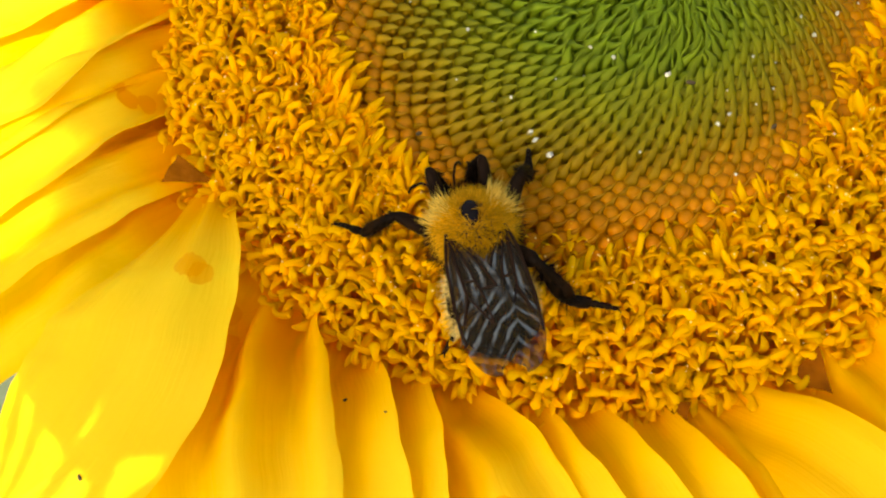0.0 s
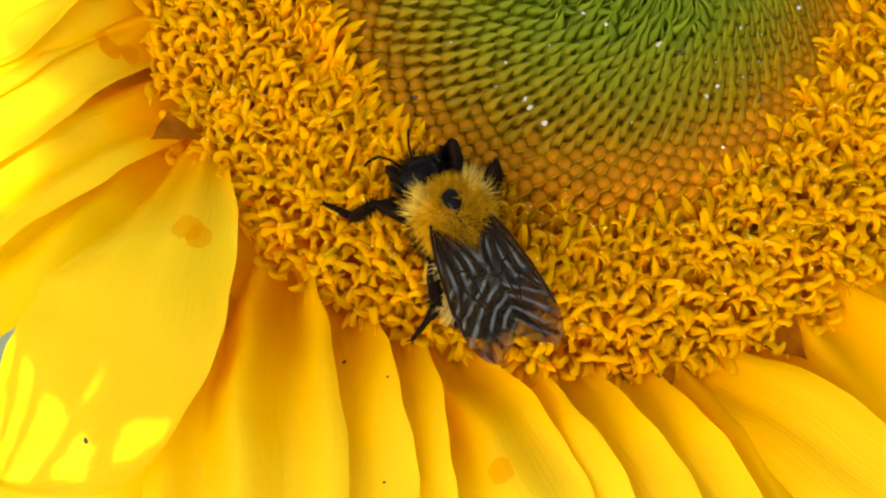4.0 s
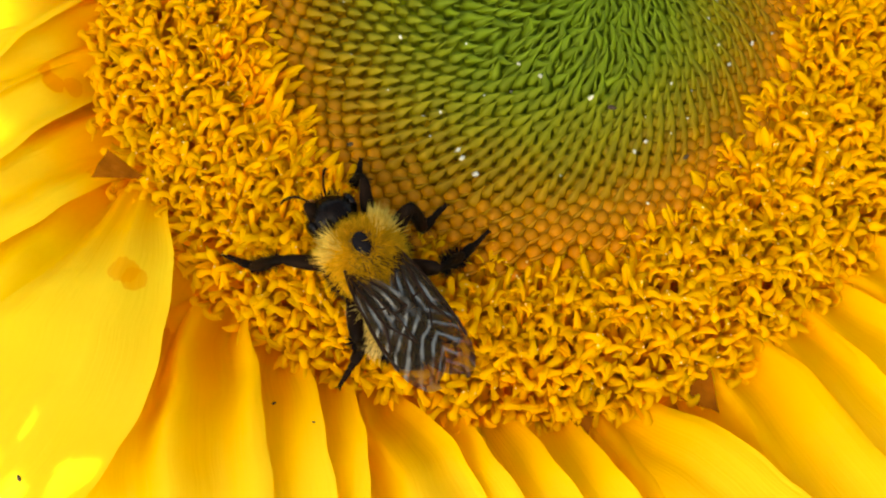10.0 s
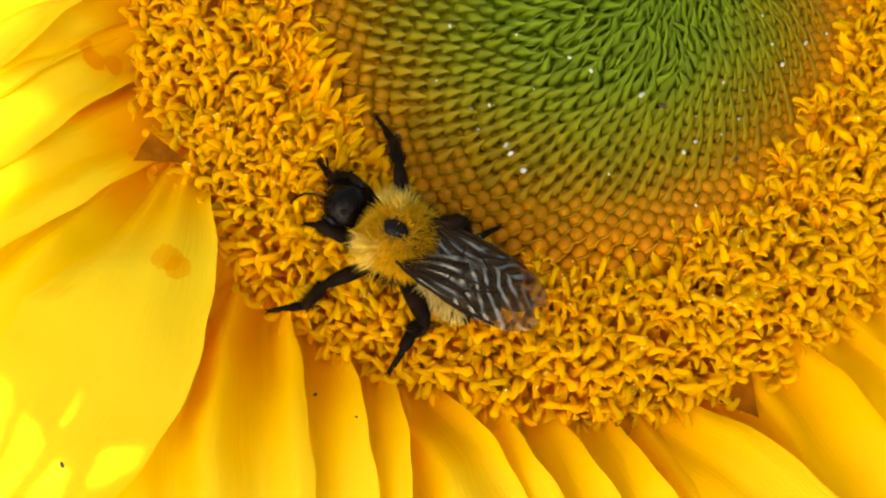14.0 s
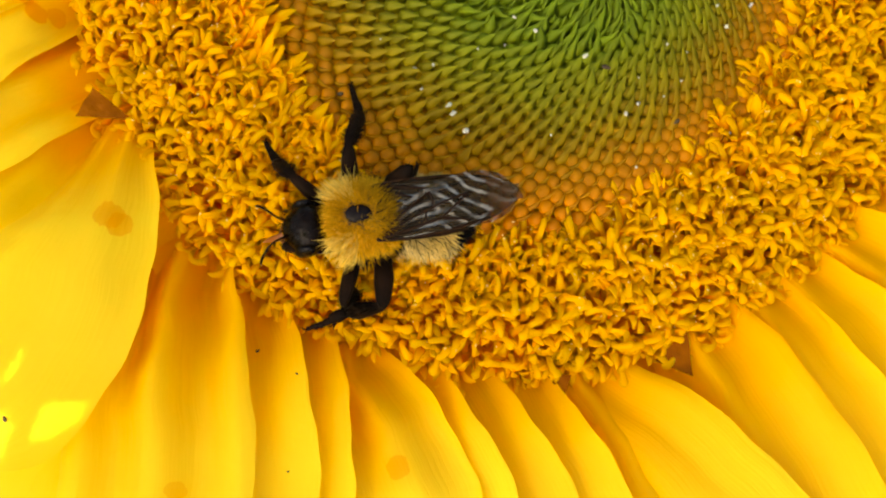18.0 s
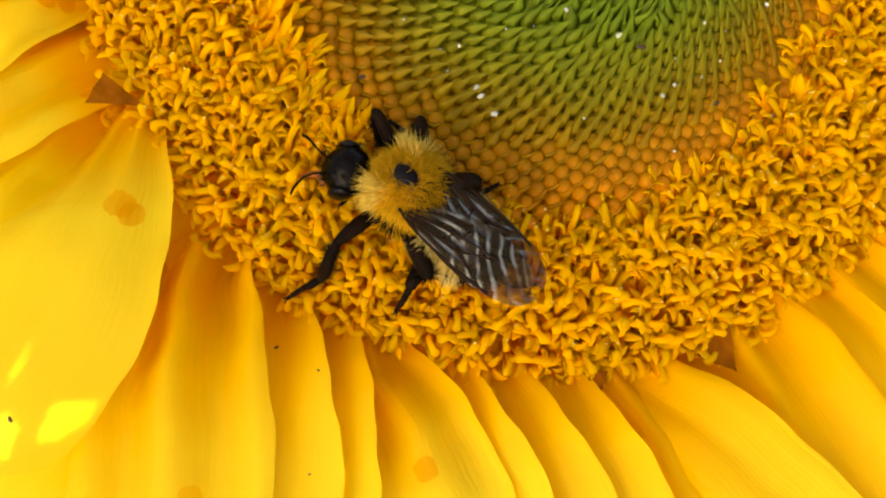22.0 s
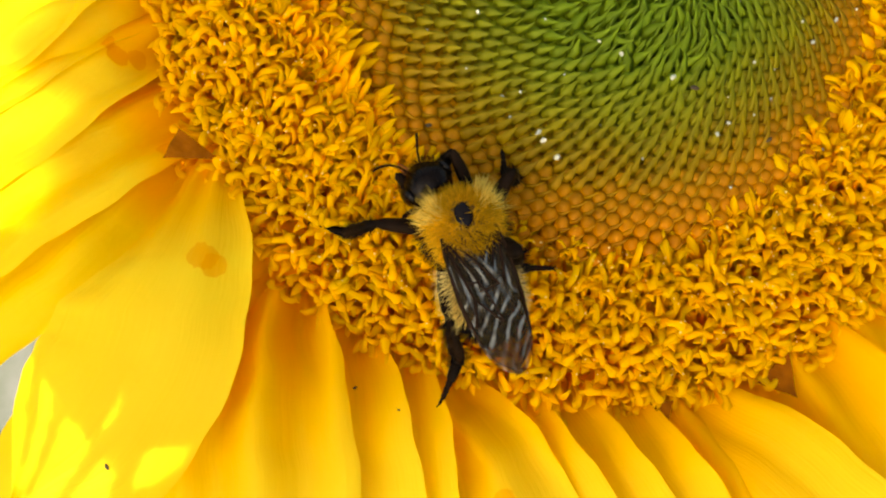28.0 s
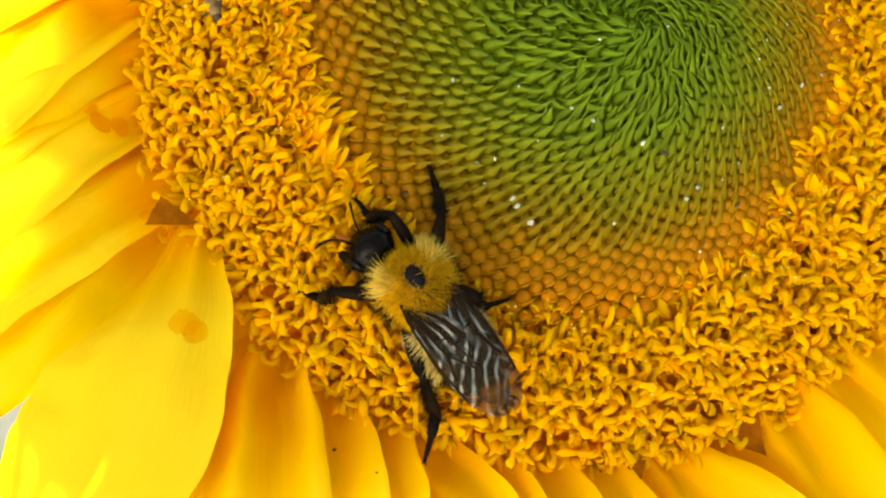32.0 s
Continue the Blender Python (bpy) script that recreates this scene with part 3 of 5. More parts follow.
    ray((-26.9, -18.0), (-32.1, -23.8), (-47.0, -36), 11.0, 0.0, 0.22, 0.55, 0.85, 4.5)
    ray((-27.0, -21.0), (-34.3, -31.4), (-46.0, -39.5), 12.0, -2.0, 0.15, 0.40, 0.85, 4.5)
    ray((-28.6, -11.3), (-32.0, -16.7), (-50.0, -30), 12.0, 0.3, 0.26, 0.60, 0.85, 4.5)
    ray((-29.8, -7.5), (-36.0, -14.8), (-52.0, -26), 11.5, 0.2, 0.26, 0.60, 0.85, 4.5)
    ray((-31.0, -3.6), (-34.5, -10.0), (-54.0, -20), 12.5, 0.4, 0.26, 0.55, 0.85, 4.5)
    ray((-31.0, 1.5), (-38.0, -5.0), (-56.0, -14), 13.0, 0.2, 0.24, 0.55, 0.85, 4.5)
    ray((-31.0, 6.0), (-39.0, 1.0), (-57.0, -6), 13.0, 0.2, 0.24, 0.55, 0.85, 4.5)
    for az in range(-190, -24, 9):  # lower layer, with a gap where the ground shows through
        if not -162 < az < -127:
            ray(*around(az, 30.0, 18, 29), 14, -4.0, 0.06, 0.12, 0.9)
    ray(*around(-147, 30.0, 8, 14), 11, -4.0, 0.06, 0.12, 0.9)
    for k in range(32):  # round the side that stays out of sight
        ray(*around(-24 + k * 6.2, 30.5, 24 + random.uniform(-5, 5), random.uniform(21, 25)), random.uniform(10, 12.5), random.uniform(-0.4, 0.5) - 2.4 * (k % 2), 0.24)
    # buds and florets on the spiral
    c, near = 0.54, Vector((-7, -21))
    spots = []
    fine = 0.60  # the open florets stand a little further apart than the buds
    ring = [c * math.sqrt(i + 0.5) for i in range(int((BUD_R / c) ** 2))] + [fine * math.sqrt(i + 0.5) for i in range(int((BUD_R / fine) ** 2), int((RIM_R / fine) ** 2))]
    for i, r in enumerate(ring):
        a = i * GOLD
        k = max(0, 1 - r / BUD_R)
        spots.append((r, a, r * math.cos(a) + MID[0] * k, r * math.sin(a) + MID[1] * k))
    spots.sort(key=lambda q: (Vector(q[2:]) - near).length)
    bud_mesh = [[bud_shells(k, 10 * k + j) for j in range(4)] for k in range(3)]
    flo_mesh = [[floret_shell(k, 10 * k + j) for j in range(6)] for k in range(3)]
    cache, mass, counts = {}, {}, {"bud": 0, "floret": 0}
    for r, a, x, y in spots:
        jit = random.gauss(0, 1)
        az = math.degrees(math.atan2(y, x))
        wide = 0.3 + 1.7 * math.exp(-((az + 85) / 30) ** 2) - 0.7 * math.exp(-((az + 145) / 25) ** 2)  # the bud zone is not quite round
        if r < BUD_R + wide + 0.35 * jit:
            kind = 0 if r > 16.8 + 0.5 * jit else 1 if r > 8.6 + 0.8 * jit else 2
            which, pair = "bud", random.choice(bud_mesh[kind])
            m = pose(x, y, -0.05 - 0.2 * (kind == 2) - 0.35 * max(0, r - BUD_R)) @ Matrix.Rotation(a + random.gauss(0, 0.12 + 0.2 * (kind == 2)), 4, "Z") @ Matrix.Rotation(radians(random.gauss(0, 5 + 6 * (kind == 2))), 4, "Y")
            m = m @ Matrix.Scale(random.uniform(0.84, 0.97), 4)
            pieces = (("disc_bud", pair[0], BUD), ("disc_scale", pair[1], SCALE))
        else:
            s01 = max(0, r - BUD_R - wide) / (RIM_R - BUD_R - wide)
            kind = 2 if s01 < 0.07 + 0.05 * jit or (s01 < 0.25 and random.random() < 0.12) else 1 if s01 < 0.62 - 0.3 * math.cos(a + 0.9) + 0.16 * jit else 0
            which = "floret"
            lean = -52 + 58 * s01 + 30 * max(0, s01) ** 3 + random.gauss(0, 12)
            m = pose(x + random.gauss(0, 0.12), y + random.gauss(0, 0.12), base_z(r)) @ Matrix.Rotation(a, 4, "Z") @ Matrix.Rotation(radians(random.gauss(0, 9)), 4, "X")
            m = m @ Matrix.Rotation(radians(lean), 4, "Y") @ Matrix.Rotation(random.gauss(0, 0.55 if kind else 1.2), 4, "Z") @ Matrix.Scale(random.uniform(0.88, 1.08) * (0.82 + 0.18 * min(1, max(0, s01) / 0.2)), 4)
            pieces = (("disc_floret", random.choice(flo_mesh[kind]), FLORET),)
        counts[which] += 1
        for name, shell, mat in pieces:
            if counts[which] <= 300:
                if id(shell) not in cache:
                    cache[id(shell)] = shell.mesh(name, mat)
                ob = new(name, cache[id(shell)])
                ob.parent = flower
                loc, rot, sca = m.decompose()
                ob.matrix_basis = Matrix.LocRotScale(loc * MM, rot, sca)
            else:
                placed(shell, m, mass.setdefault((name, mat), Shell()))
    for (name, mat), sh in mass.items():
        part(name + "_mass", sh, mat, flower, kind="stuff")
    return flower


# ---- bumblebee ----
def fur(points, length, width, droop, seed, lean=0.5, back=(-0.6, 0, 0.1)):
    """Tapered hairs as thin three-sided blades. points: rows of place and normal."""
    rnd = random.Random(seed)
    s = Shell()
    for p, nrm in points:
        d = (nrm + Vector((rnd.gauss(0, lean), rnd.gauss(0, lean), rnd.gauss(0, lean))) * 0.45 + Vector(back) * 0.5).normalized()
        ln = length * rnd.uniform(0.6, 1.25)
        side = d.orthogonal().normalized()
        side = (Matrix.Rotation(rnd.uniform(0, 6.28), 3, d) @ side) * width
        other = d.cross(side.normalized()) * width * 0.6
        mid = p + d * ln * 0.55 + Vector((0, 0, -droop * 0.3))
        tip = p + d * ln + Vector((rnd.gauss(0, 0.08), rnd.gauss(0, 0.08), -droop))
        q = p - nrm * 0.1
        s.add([q - side, q + side, q + other, mid - side * 0.7, mid + side * 0.7, mid + other * 0.7, tip],
              [(0, 1, 4, 3), (1, 2, 5, 4), (2, 0, 3, 5), (3, 4, 6), (4, 5, 6), (5, 3, 6)])
    return s


def on_ball(count, radii, at, turn, seed, keep):
    rnd = random.Random(seed)
    out = []
    while len(out) < count:
        d = Vector((rnd.gauss(0, 1), rnd.gauss(0, 1), rnd.gauss(0, 1))).normalized()
        if not keep(d):
            continue
        p = Vector((d.x * radii[0], d.y * radii[1], d.z * radii[2]))
        nrm = Vector((d.x / radii[0], d.y / radii[1], d.z / radii[2])).normalized()
        out.append((turn @ p + Vector(at), turn @ nrm))
    return out


BEE = 0.85 * MM  # the bee is built in its own units
HIPS = {"front": ((2.3, 1.5, 2.3), 3.6, 5.6, 1.05), "middle": ((0.6, 1.9, 2.0), 4.3, 7.4, 1.2), "hind": ((-1.4, 1.8, 2.2), 4.8, 8.6, 1.35)}


def bb(x, y, z, rx=0, ry=0, rz=0):
    return pose(x * BEE, y * BEE, z * BEE, rx, ry, rz)


def wing_edges(u, width):
    """Leading and trailing edge of a wing at u along it: narrow root, broad rounded tip."""
    mid = -width * 0.27 * math.sin(min(1, u / 0.6) * math.pi / 2)
    half = width * 0.5 * (math.sin(u / 0.62 * math.pi / 2) ** 0.72 if u < 0.62 else math.sqrt(max(0, 1 - ((u - 0.62) / 0.38) ** 2.3)))
    half = max(half, 0.13 * (1 - u))
    return mid + half, mid - half


def wing_shell(length, width, sweep, seed):
    """A membrane along -x, its leading edge outward (+y), with fine pleats across the outer half."""
    nu, nv = 46, 16
    verts, faces, uv = [], [], []
    for i in range(nu + 1):
        u = math.sin(i / nu * math.pi / 2) ** 1.1
        front, rear = wing_edges(u, width)
        for j in range(nv + 1):
            v = j / nv
            y = front + (rear - front) * v
            x = -length * u + sweep * v * u
            z = 0.055 * math.sin(v * 31 + u * 6 + 1.6 * math.sin(u * 6)) * min(1, u * 5) * max(0.08, min(1, (0.80 - u) * 3.2)) + 0.05 * math.sin(u * 21 + v * 5) * min(1, max(0, (u - 0.25) * 4)) * (1 - u) - 0.50 * (1 - v) ** 2 * u * (front - rear) / width + 0.1 * u * u
            verts.append((x, y, z))
            uv.append((u, v))
    m = nv + 1
    for i in range(nu):
        for j in range(nv):
            faces.append((i * m + j, i * m + j + 1, (i + 1) * m + j + 1, (i + 1) * m + j))
    return Shell().add(verts, faces, uv)


def vein_paths(length, width):
    def at(u, v):
        front, rear = wing_edges(u, width)
        return (-length * u, front + (rear - front) * v, 0.07 - 0.5 * (1 - v) ** 2 * u * (front - rear) / width)
    return [
        [at(0.0, 0.3), at(0.2, 0.04), at(0.5, 0.02), at(0.75, 0.03)],
        [at(0.0, 0.5), at(0.2, 0.30), at(0.45, 0.30), at(0.62, 0.12)],
        [at(0.05, 0.6), at(0.25, 0.55), at(0.48, 0.58), at(0.66, 0.60)],
        [at(0.05, 0.8), at(0.2, 0.85), at(0.42, 0.88)],
        [at(0.34, 0.30), at(0.36, 0.56)],
        [at(0.45, 0.30), at(0.56, 0.45), at(0.66, 0.58)],
        [at(0.42, 0.58), at(0.42, 0.88)],
    ]


def build_bee():
    Shell.unit = BEE
    bee = empty("bumblebee", pose(0, 0, 0), "furry yellow and black bumblebee crawling on the sunflower", "bumblebee")
    eye3 = Matrix.Identity(3)
    # thorax
    th, tr = (-0.3, 0.0, 3.9), (2.45, 2.3, 2.3)
    s = Shell().add(*ball(*tr, 28, 18, th))
    thorax = part("thorax", s, THORAX, bee, "black thorax under dense yellow fur")
    bald = lambda d: not (d.z > 0.74 and ((d.x - 0.27) / 0.47) ** 2 + (d.y / 0.31) ** 2 < 1)
    pts = on_ball(5600, tr, th, eye3, 3, lambda d: d.z > (-0.30 if d.x > 0.45 else 0.02) and bald(d))
    under = on_ball(1500, tr, th, eye3, 33, lambda d: -0.6 < d.z < 0.10 and d.x < 0.5)
    part("fur", fur(pts, 1.15, 0.038, 0.22, 4, 1.0, (-0.55, 0, 0.0)), FUR_Y, thorax, "dense yellow fur", kind="stuff")
    part("black_side_hair", fur(under, 1.5, 0.04, 0.2, 34, 0.7, (-0.4, 0, 0.0)), FUR_B, thorax, "black hair low on the sides", kind="stuff")
    pts = on_ball(260, tr, th, eye3, 5, lambda d: d.z > 0.45 and d.x < -0.3 and abs(d.y) < 0.45)
    part("dark_hairs", fur(pts, 0.9, 0.04, 0.0, 6, 0.5), FUR_B, thorax, "sparse black hairs", kind="stuff")
    pts = on_ball(700, tr, th, eye3, 15, lambda d: d.x > 0.25 and abs(d.y) > 0.5 and d.z > -0.2)
    part("pale_tuft", fur(pts, 1.8, 0.045, 0.14, 16, 0.6, (0.3, 0, 0.0)), FUR_T, thorax, "pale yellow shoulder fur", kind="stuff")
    part("bald_spot", Shell().add(*ball(1.0, 0.70, 0.26, 24, 12, (0.16, 0, 6.14))), CHITIN, thorax, "shiny bare black patch")
    # abdomen, drooping behind
    turn = Matrix.Rotation(radians(-14), 3, "Y")
    ab, ar = (-4.9, 0, 2.5), (3.6, 2.35, 2.1)
    s = Shell()
    v, f = ball(*ar, 28, 24)
    v = [Vector((p.x, p.y * (1 + 0.02 * math.cos(p.x * 5)), p.z * (1 + 0.03 * math.cos(p.x * 5)))) for p in v]
    s.add([turn @ p + Vector(ab) for p in v], f)
    abdomen = part("abdomen", s, CHITIN, bee, "banded black abdomen with yellow fur in front")
    pts = on_ball(2400, ar, ab, turn, 7, lambda d: -0.42 < d.x + 0.08 * math.sin(d.y * 7) < 0.55 and d.z > -0.5)
    part("yellow_band", fur(pts, 1.25, 0.034, 0.16, 8, 0.5, (-0.9, 0, 0.0)), FUR_P, abdomen, "pale yellow fur band", kind="stuff")
    pts = on_ball(2000, ar, ab, turn, 9, lambda d: (d.x < -0.36 or d.x > 0.5) and d.z > -0.5)
    part("black_band", fur(pts, 0.8, 0.034, 0.12, 10, 0.4, (-0.9, 0, 0.0)), FUR_B, abdomen, "short black fur", kind="stuff")
    pts = on_ball(420, ar, ab, turn, 19, lambda d: d.x > -0.6 and d.z > -0.4)
    part("dark_hairs", fur(pts, 1.3, 0.045, 0.1, 20, 0.5, (-0.9, 0, 0.0)), FUR_B, abdomen, "sparse black hairs", kind="stuff")
    # head, pivot at the neck
    s = Shell()
    v, f = ball(1.85, 2.0, 1.8, 24, 16)
    v = [Vector((p.x + 0.35 * (p.z < 0) * abs(p.z), p.y * (1 - 0.13 * max(0, p.x)), p.z * (1 - 0.10 * max(0, p.x)))) for p in v]
    s.add([p + Vector((1.7, 0, -0.35)) for p in v], f)
    head = part("head", s, HEADM, bee, "glossy black head bent down to the florets", at=bb(2.45, 0, 3.9))
    for q in (-1, 1):
        part("compound_eye", Shell().add(*ball(0.85, 0.45, 1.3, 16, 12, (1.85, q * 1.72, -0.3), Matrix.Rotation(radians(-25), 3, "Y"))), EYE, head, "dark oval eye")
        part("antenna", Shell().add(*tube([(3.0, q * 0.55, 0.45), (3.6, q * 0.9, 1.15), (4.1, q * 1.35, 1.5)], [0.09, 0.08, 0.09], 7)).add(*tube([(4.1, q * 1.35, 1.5), (4.55, q * 1.7, 1.1), (5.0, q * 2.0, 0.5), (5.3, q * 2.2, -0.2)], [0.09, 0.11, 0.11, 0.09], 8)), LEGM, head, "elbowed black antenna")
        part("mandible", Shell().add(*tube([(3.0, q * 0.65, -1.3), (3.6, q * 0.7, -1.6), (4.1, q * 0.25, -1.8)], [0.38, 0.32, 0.1], 7)), AMBER, head, "brown jaw")
    part("proboscis", Shell().add(*tube([(3.0, 0, -1.3), (4.1, 0.05, -1.9), (5.1, 0.0, -2.5), (5.8, 0, -3.1)], [0.42, 0.34, 0.22, 0.06], 8)), AMBER, head, "amber-brown tongue sheath")
    pts = on_ball(260, (1.85, 2.0, 1.8), (1.7, 0, -0.35), eye3, 12, lambda d: d.z > 0.2)
    part("face_hair", fur(pts, 0.42, 0.028, 0.0, 13, 0.6, (0.3, 0, 0.3)), FUR_B, head, "sparse black hair", kind="stuff")
    # wings
    wings = {}
    for side in (-1, 1):
        for name, ln, wd, at in (("forewing", 10.9, 3.9, (-1.0, 2.0, 5.6)), ("hindwing", 7.9, 3.0, (-1.6, 1.8, 5.3))):
            sh = wing_shell(ln, wd, 0.6, 1)
            paths = vein_paths(ln, wd)
            if side < 0:
                sh.v = [(x, -y, z) for x, y, z in sh.v]
                sh.f = [tuple(reversed(f)) for f in sh.f]
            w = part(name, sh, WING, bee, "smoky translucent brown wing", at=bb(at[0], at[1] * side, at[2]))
            for k, p in enumerate(paths):
                p = [(x, y * side, z) for x, y, z in p]
                part("vein", Shell().add(*tube(p, [0.10 if k < 2 else 0.07] * len(p), 5)), VEIN, w)
            wings[(name, side)] = w
    # legs: the thigh is the leg, shin and foot are its sub-parts
    legs = {}
    for pair, (hip, l1, l2, fat) in HIPS.items():
        for side in (-1, 1):
            s = Shell()
            s.add(*tube([(0, 0, 0), (l1 * 0.2, 0, 0.05), (l1 * 0.55, 0, 0.12), (l1 * 0.9, 0, 0.03), (l1, 0, 0)], [0.44, 0.50 * fat, 0.57 * fat, 0.44 * fat, 0.36], 10, 0.85))
            leg = part("leg", s, LEGM, bee, "black " + pair + " leg", at=bb(hip[0], hip[1] * side, hip[2]))
            lt = l2 * 0.56
            s = Shell()
            if pair == "hind":
                s.add(*tube([(0, 0, 0), (lt * 0.3, 0, 0.05), (lt * 0.75, 0, 0.05), (lt, 0, 0)], [0.34, 0.54, 0.78, 0.54], 10, 0.6))
            else:
                s.add(*tube([(0, 0, 0), (lt * 0.3, 0, 0.05), (lt * 0.8, 0, 0.03), (lt, 0, 0)], [0.38, 0.55, 0.62, 0.45], 9, 0.78))
            shin = part("tibia", s, LEGM, leg)
            s = Shell()
            x, seg = -0.05, [0.42, 0.16, 0.14, 0.12, 0.16]
            for k, q in enumerate(seg):
                ln = (l2 - lt) * q
                wd = (0.42, 0.31, 0.28, 0.26, 0.20)[k] * (1.25 if pair == "hind" and k == 0 else 1)
                zz = 0.10 * k - 0.035 * k * k
                s.add(*tube([(x, 0, zz), (x + ln * 0.6, 0, zz - 0.02), (x + ln, 0, zz - 0.05)], [wd * 0.8, wd, wd * 0.85], 7, 0.75))
                x += ln
            for q in (-1, 1):
                s.add(*tube([(x - 0.05, 0, -0.15), (x + 0.22, q * 0.16, -0.18), (x + 0.36, q * 0.24, -0.4)], [0.07, 0.06, 0.02], 5))
            foot = part("tarsus", s, LEGM, leg, "jointed foot with two claws")
            pts = []
            rnd = random.Random(side + 5)
            for k in range(380 if pair == "hind" else 260):
                a, xx = rnd.uniform(0, 6.28), rnd.uniform(0.1, 1.0) * lt
                nrm = Vector((0.2, math.cos(a), math.sin(a) * 0.7)).normalized()
                pts.append((Vector((xx, math.cos(a) * 0.36, math.sin(a) * 0.26)), nrm))
            hair = part("leg_hair", fur(pts, 0.85 if pair == "hind" else 0.62, 0.03, 0, 21, 0.4, (0.6, 0, 0)), FUR_B, leg, kind="stuff")
            legs[(pair, side)] = (leg, shin, foot, hair)
    Shell.unit = MM
    return bee, head, wings, legs


def leaf_shell(length, width, wave, seed):
    """A heart-shaped leaf along x with a raised midrib and a toothed edge."""
    rnd = random.Random(seed)
    nu, nv = 44, 18
    verts, faces, uv = [], [], []
    for i in range(nu + 1):
        u = i / nu
        w = width * (math.sin(math.pi * min(1, u ** 0.62)) ** 0.75 * (1 - 0.25 * u) + 0.02)
        for j in range(nv + 1):
            v = 2 * j / nv - 1
            tooth = 1 + 0.025 * math.sin(u * 90) * abs(v) ** 6 + 0.02 * math.sin(u * 31 + 2)
            verts.append((length * u - 0.10 * length * v * v * (1 - u), v * w * 0.5 * tooth, wave * math.sin(u * 7 + 2 * v) - 0.05 * width * v * v + 0.03 * width * abs(v) - 0.10 * length * u * u))
            uv.append((u, j / nv))
    m = nv + 1
    for i in range(nu):
        for j in range(nv):
            faces.append((i * m + j, (i + 1) * m + j, (i + 1) * m + j + 1, i * m + j + 1))
    return Shell().add(verts, faces, uv)


def build_shade():
    """An added plant out of view whose broad leaf blocks the sun from the flower head."""
    sx, sy, sz = math.cos(radians(SUN_EL)) * math.cos(radians(SUN_AZ)), math.cos(radians(SUN_EL)) * math.sin(radians(SUN_AZ)), math.sin(radians(SUN_EL))
    h = 260.0
    ox, oy = sx / sz * h, sy / sz * h
    cx, cy = 32 + ox, 2 + oy
    plant = empty("unseen_shade_plant", pose(cx * MM + 0.11, cy * MM - 0.04, -0.62), "unseen tall green plant added to shade the flower", "plant")
    s = Shell()
    s.add(*tube([(0, 0, 0), (4, 2, 300), (-3, 3, 600), (0, 0, 980)], [13, 12, 10, 7], 14))
    part("stem", s, STEM, plant)
    n, rings = 160, 14
    verts, faces = [(0, 0, 3)], []
    for i in range(1, rings + 1):
        for j in range(n):
            a = 2 * math.pi * j / n
            deg = math.degrees(a)
            # edge is shaped so that sun reaches only the leftmost petals
            edge = 73.0 - 3.6 * math.exp(-((deg - 188) / 22.0) ** 2) - 10.0 * math.exp(-((deg - 217) / 9.0) ** 2) + 0.8 * math.sin(9 * a + 1) + 2.0 * math.sin(29 * a) + 1.6 * math.sin(53 * a + 2)
            q = i / rings
            verts.append((edge * q * math.cos(a), edge * q * math.sin(a), 3 - 6 * q * q + 1.5 * math.sin(3 * a) * q + 0.8 * math.sin(13 * a) * q))
    for j in range(n):
        k = (j + 1) % n
        faces.append((0, 1 + j, 1 + k))
        for i in range(rings - 1):
            faces.append((1 + i * n + j, 1 + (i + 1) * n + j, 1 + (i + 1) * n + k, 1 + i * n + k))
    leaf = part("leaf", Shell().add(verts, faces), LEAF, plant, "unseen broad green leaf added to block the sun")
    leaf.matrix_basis = Matrix.Translation((-0.11, 0.04, 0.62 + h * MM))
    part("leaf_stalk", Shell().add(*tube([(0, 0, 800), (-30, 12, 845), (-70, 27, 870), (-108, 40, 881)], [4, 3.2, 2.8, 2.2], 8)), STEM, plant)
    return plant


def build_low_leaf():
    """One of the flower's own leaves, low on its stem."""
    part("leaf_stalk", Shell().add(*tube([(6, 5, -210), (-15, -20, -190), (-35, -45, -175)], [4, 3, 2.5], 8)), STEM, flower)
    part("leaf", leaf_shell(105, 80, 4, 3), LEAF, flower, "broad green leaf low on the stem", at=mm(-30, -40, -175, 0, 4, 215))


def inside(x, y, poly):
    odd = False
    for k in range(len(poly)):
        (ax, ay), (bx, by) = poly[k - 1], poly[k]
        if (ay > y) != (by > y) and x < ax + (y - ay) / (by - ay) * (bx - ax):
            odd = not odd
    return odd


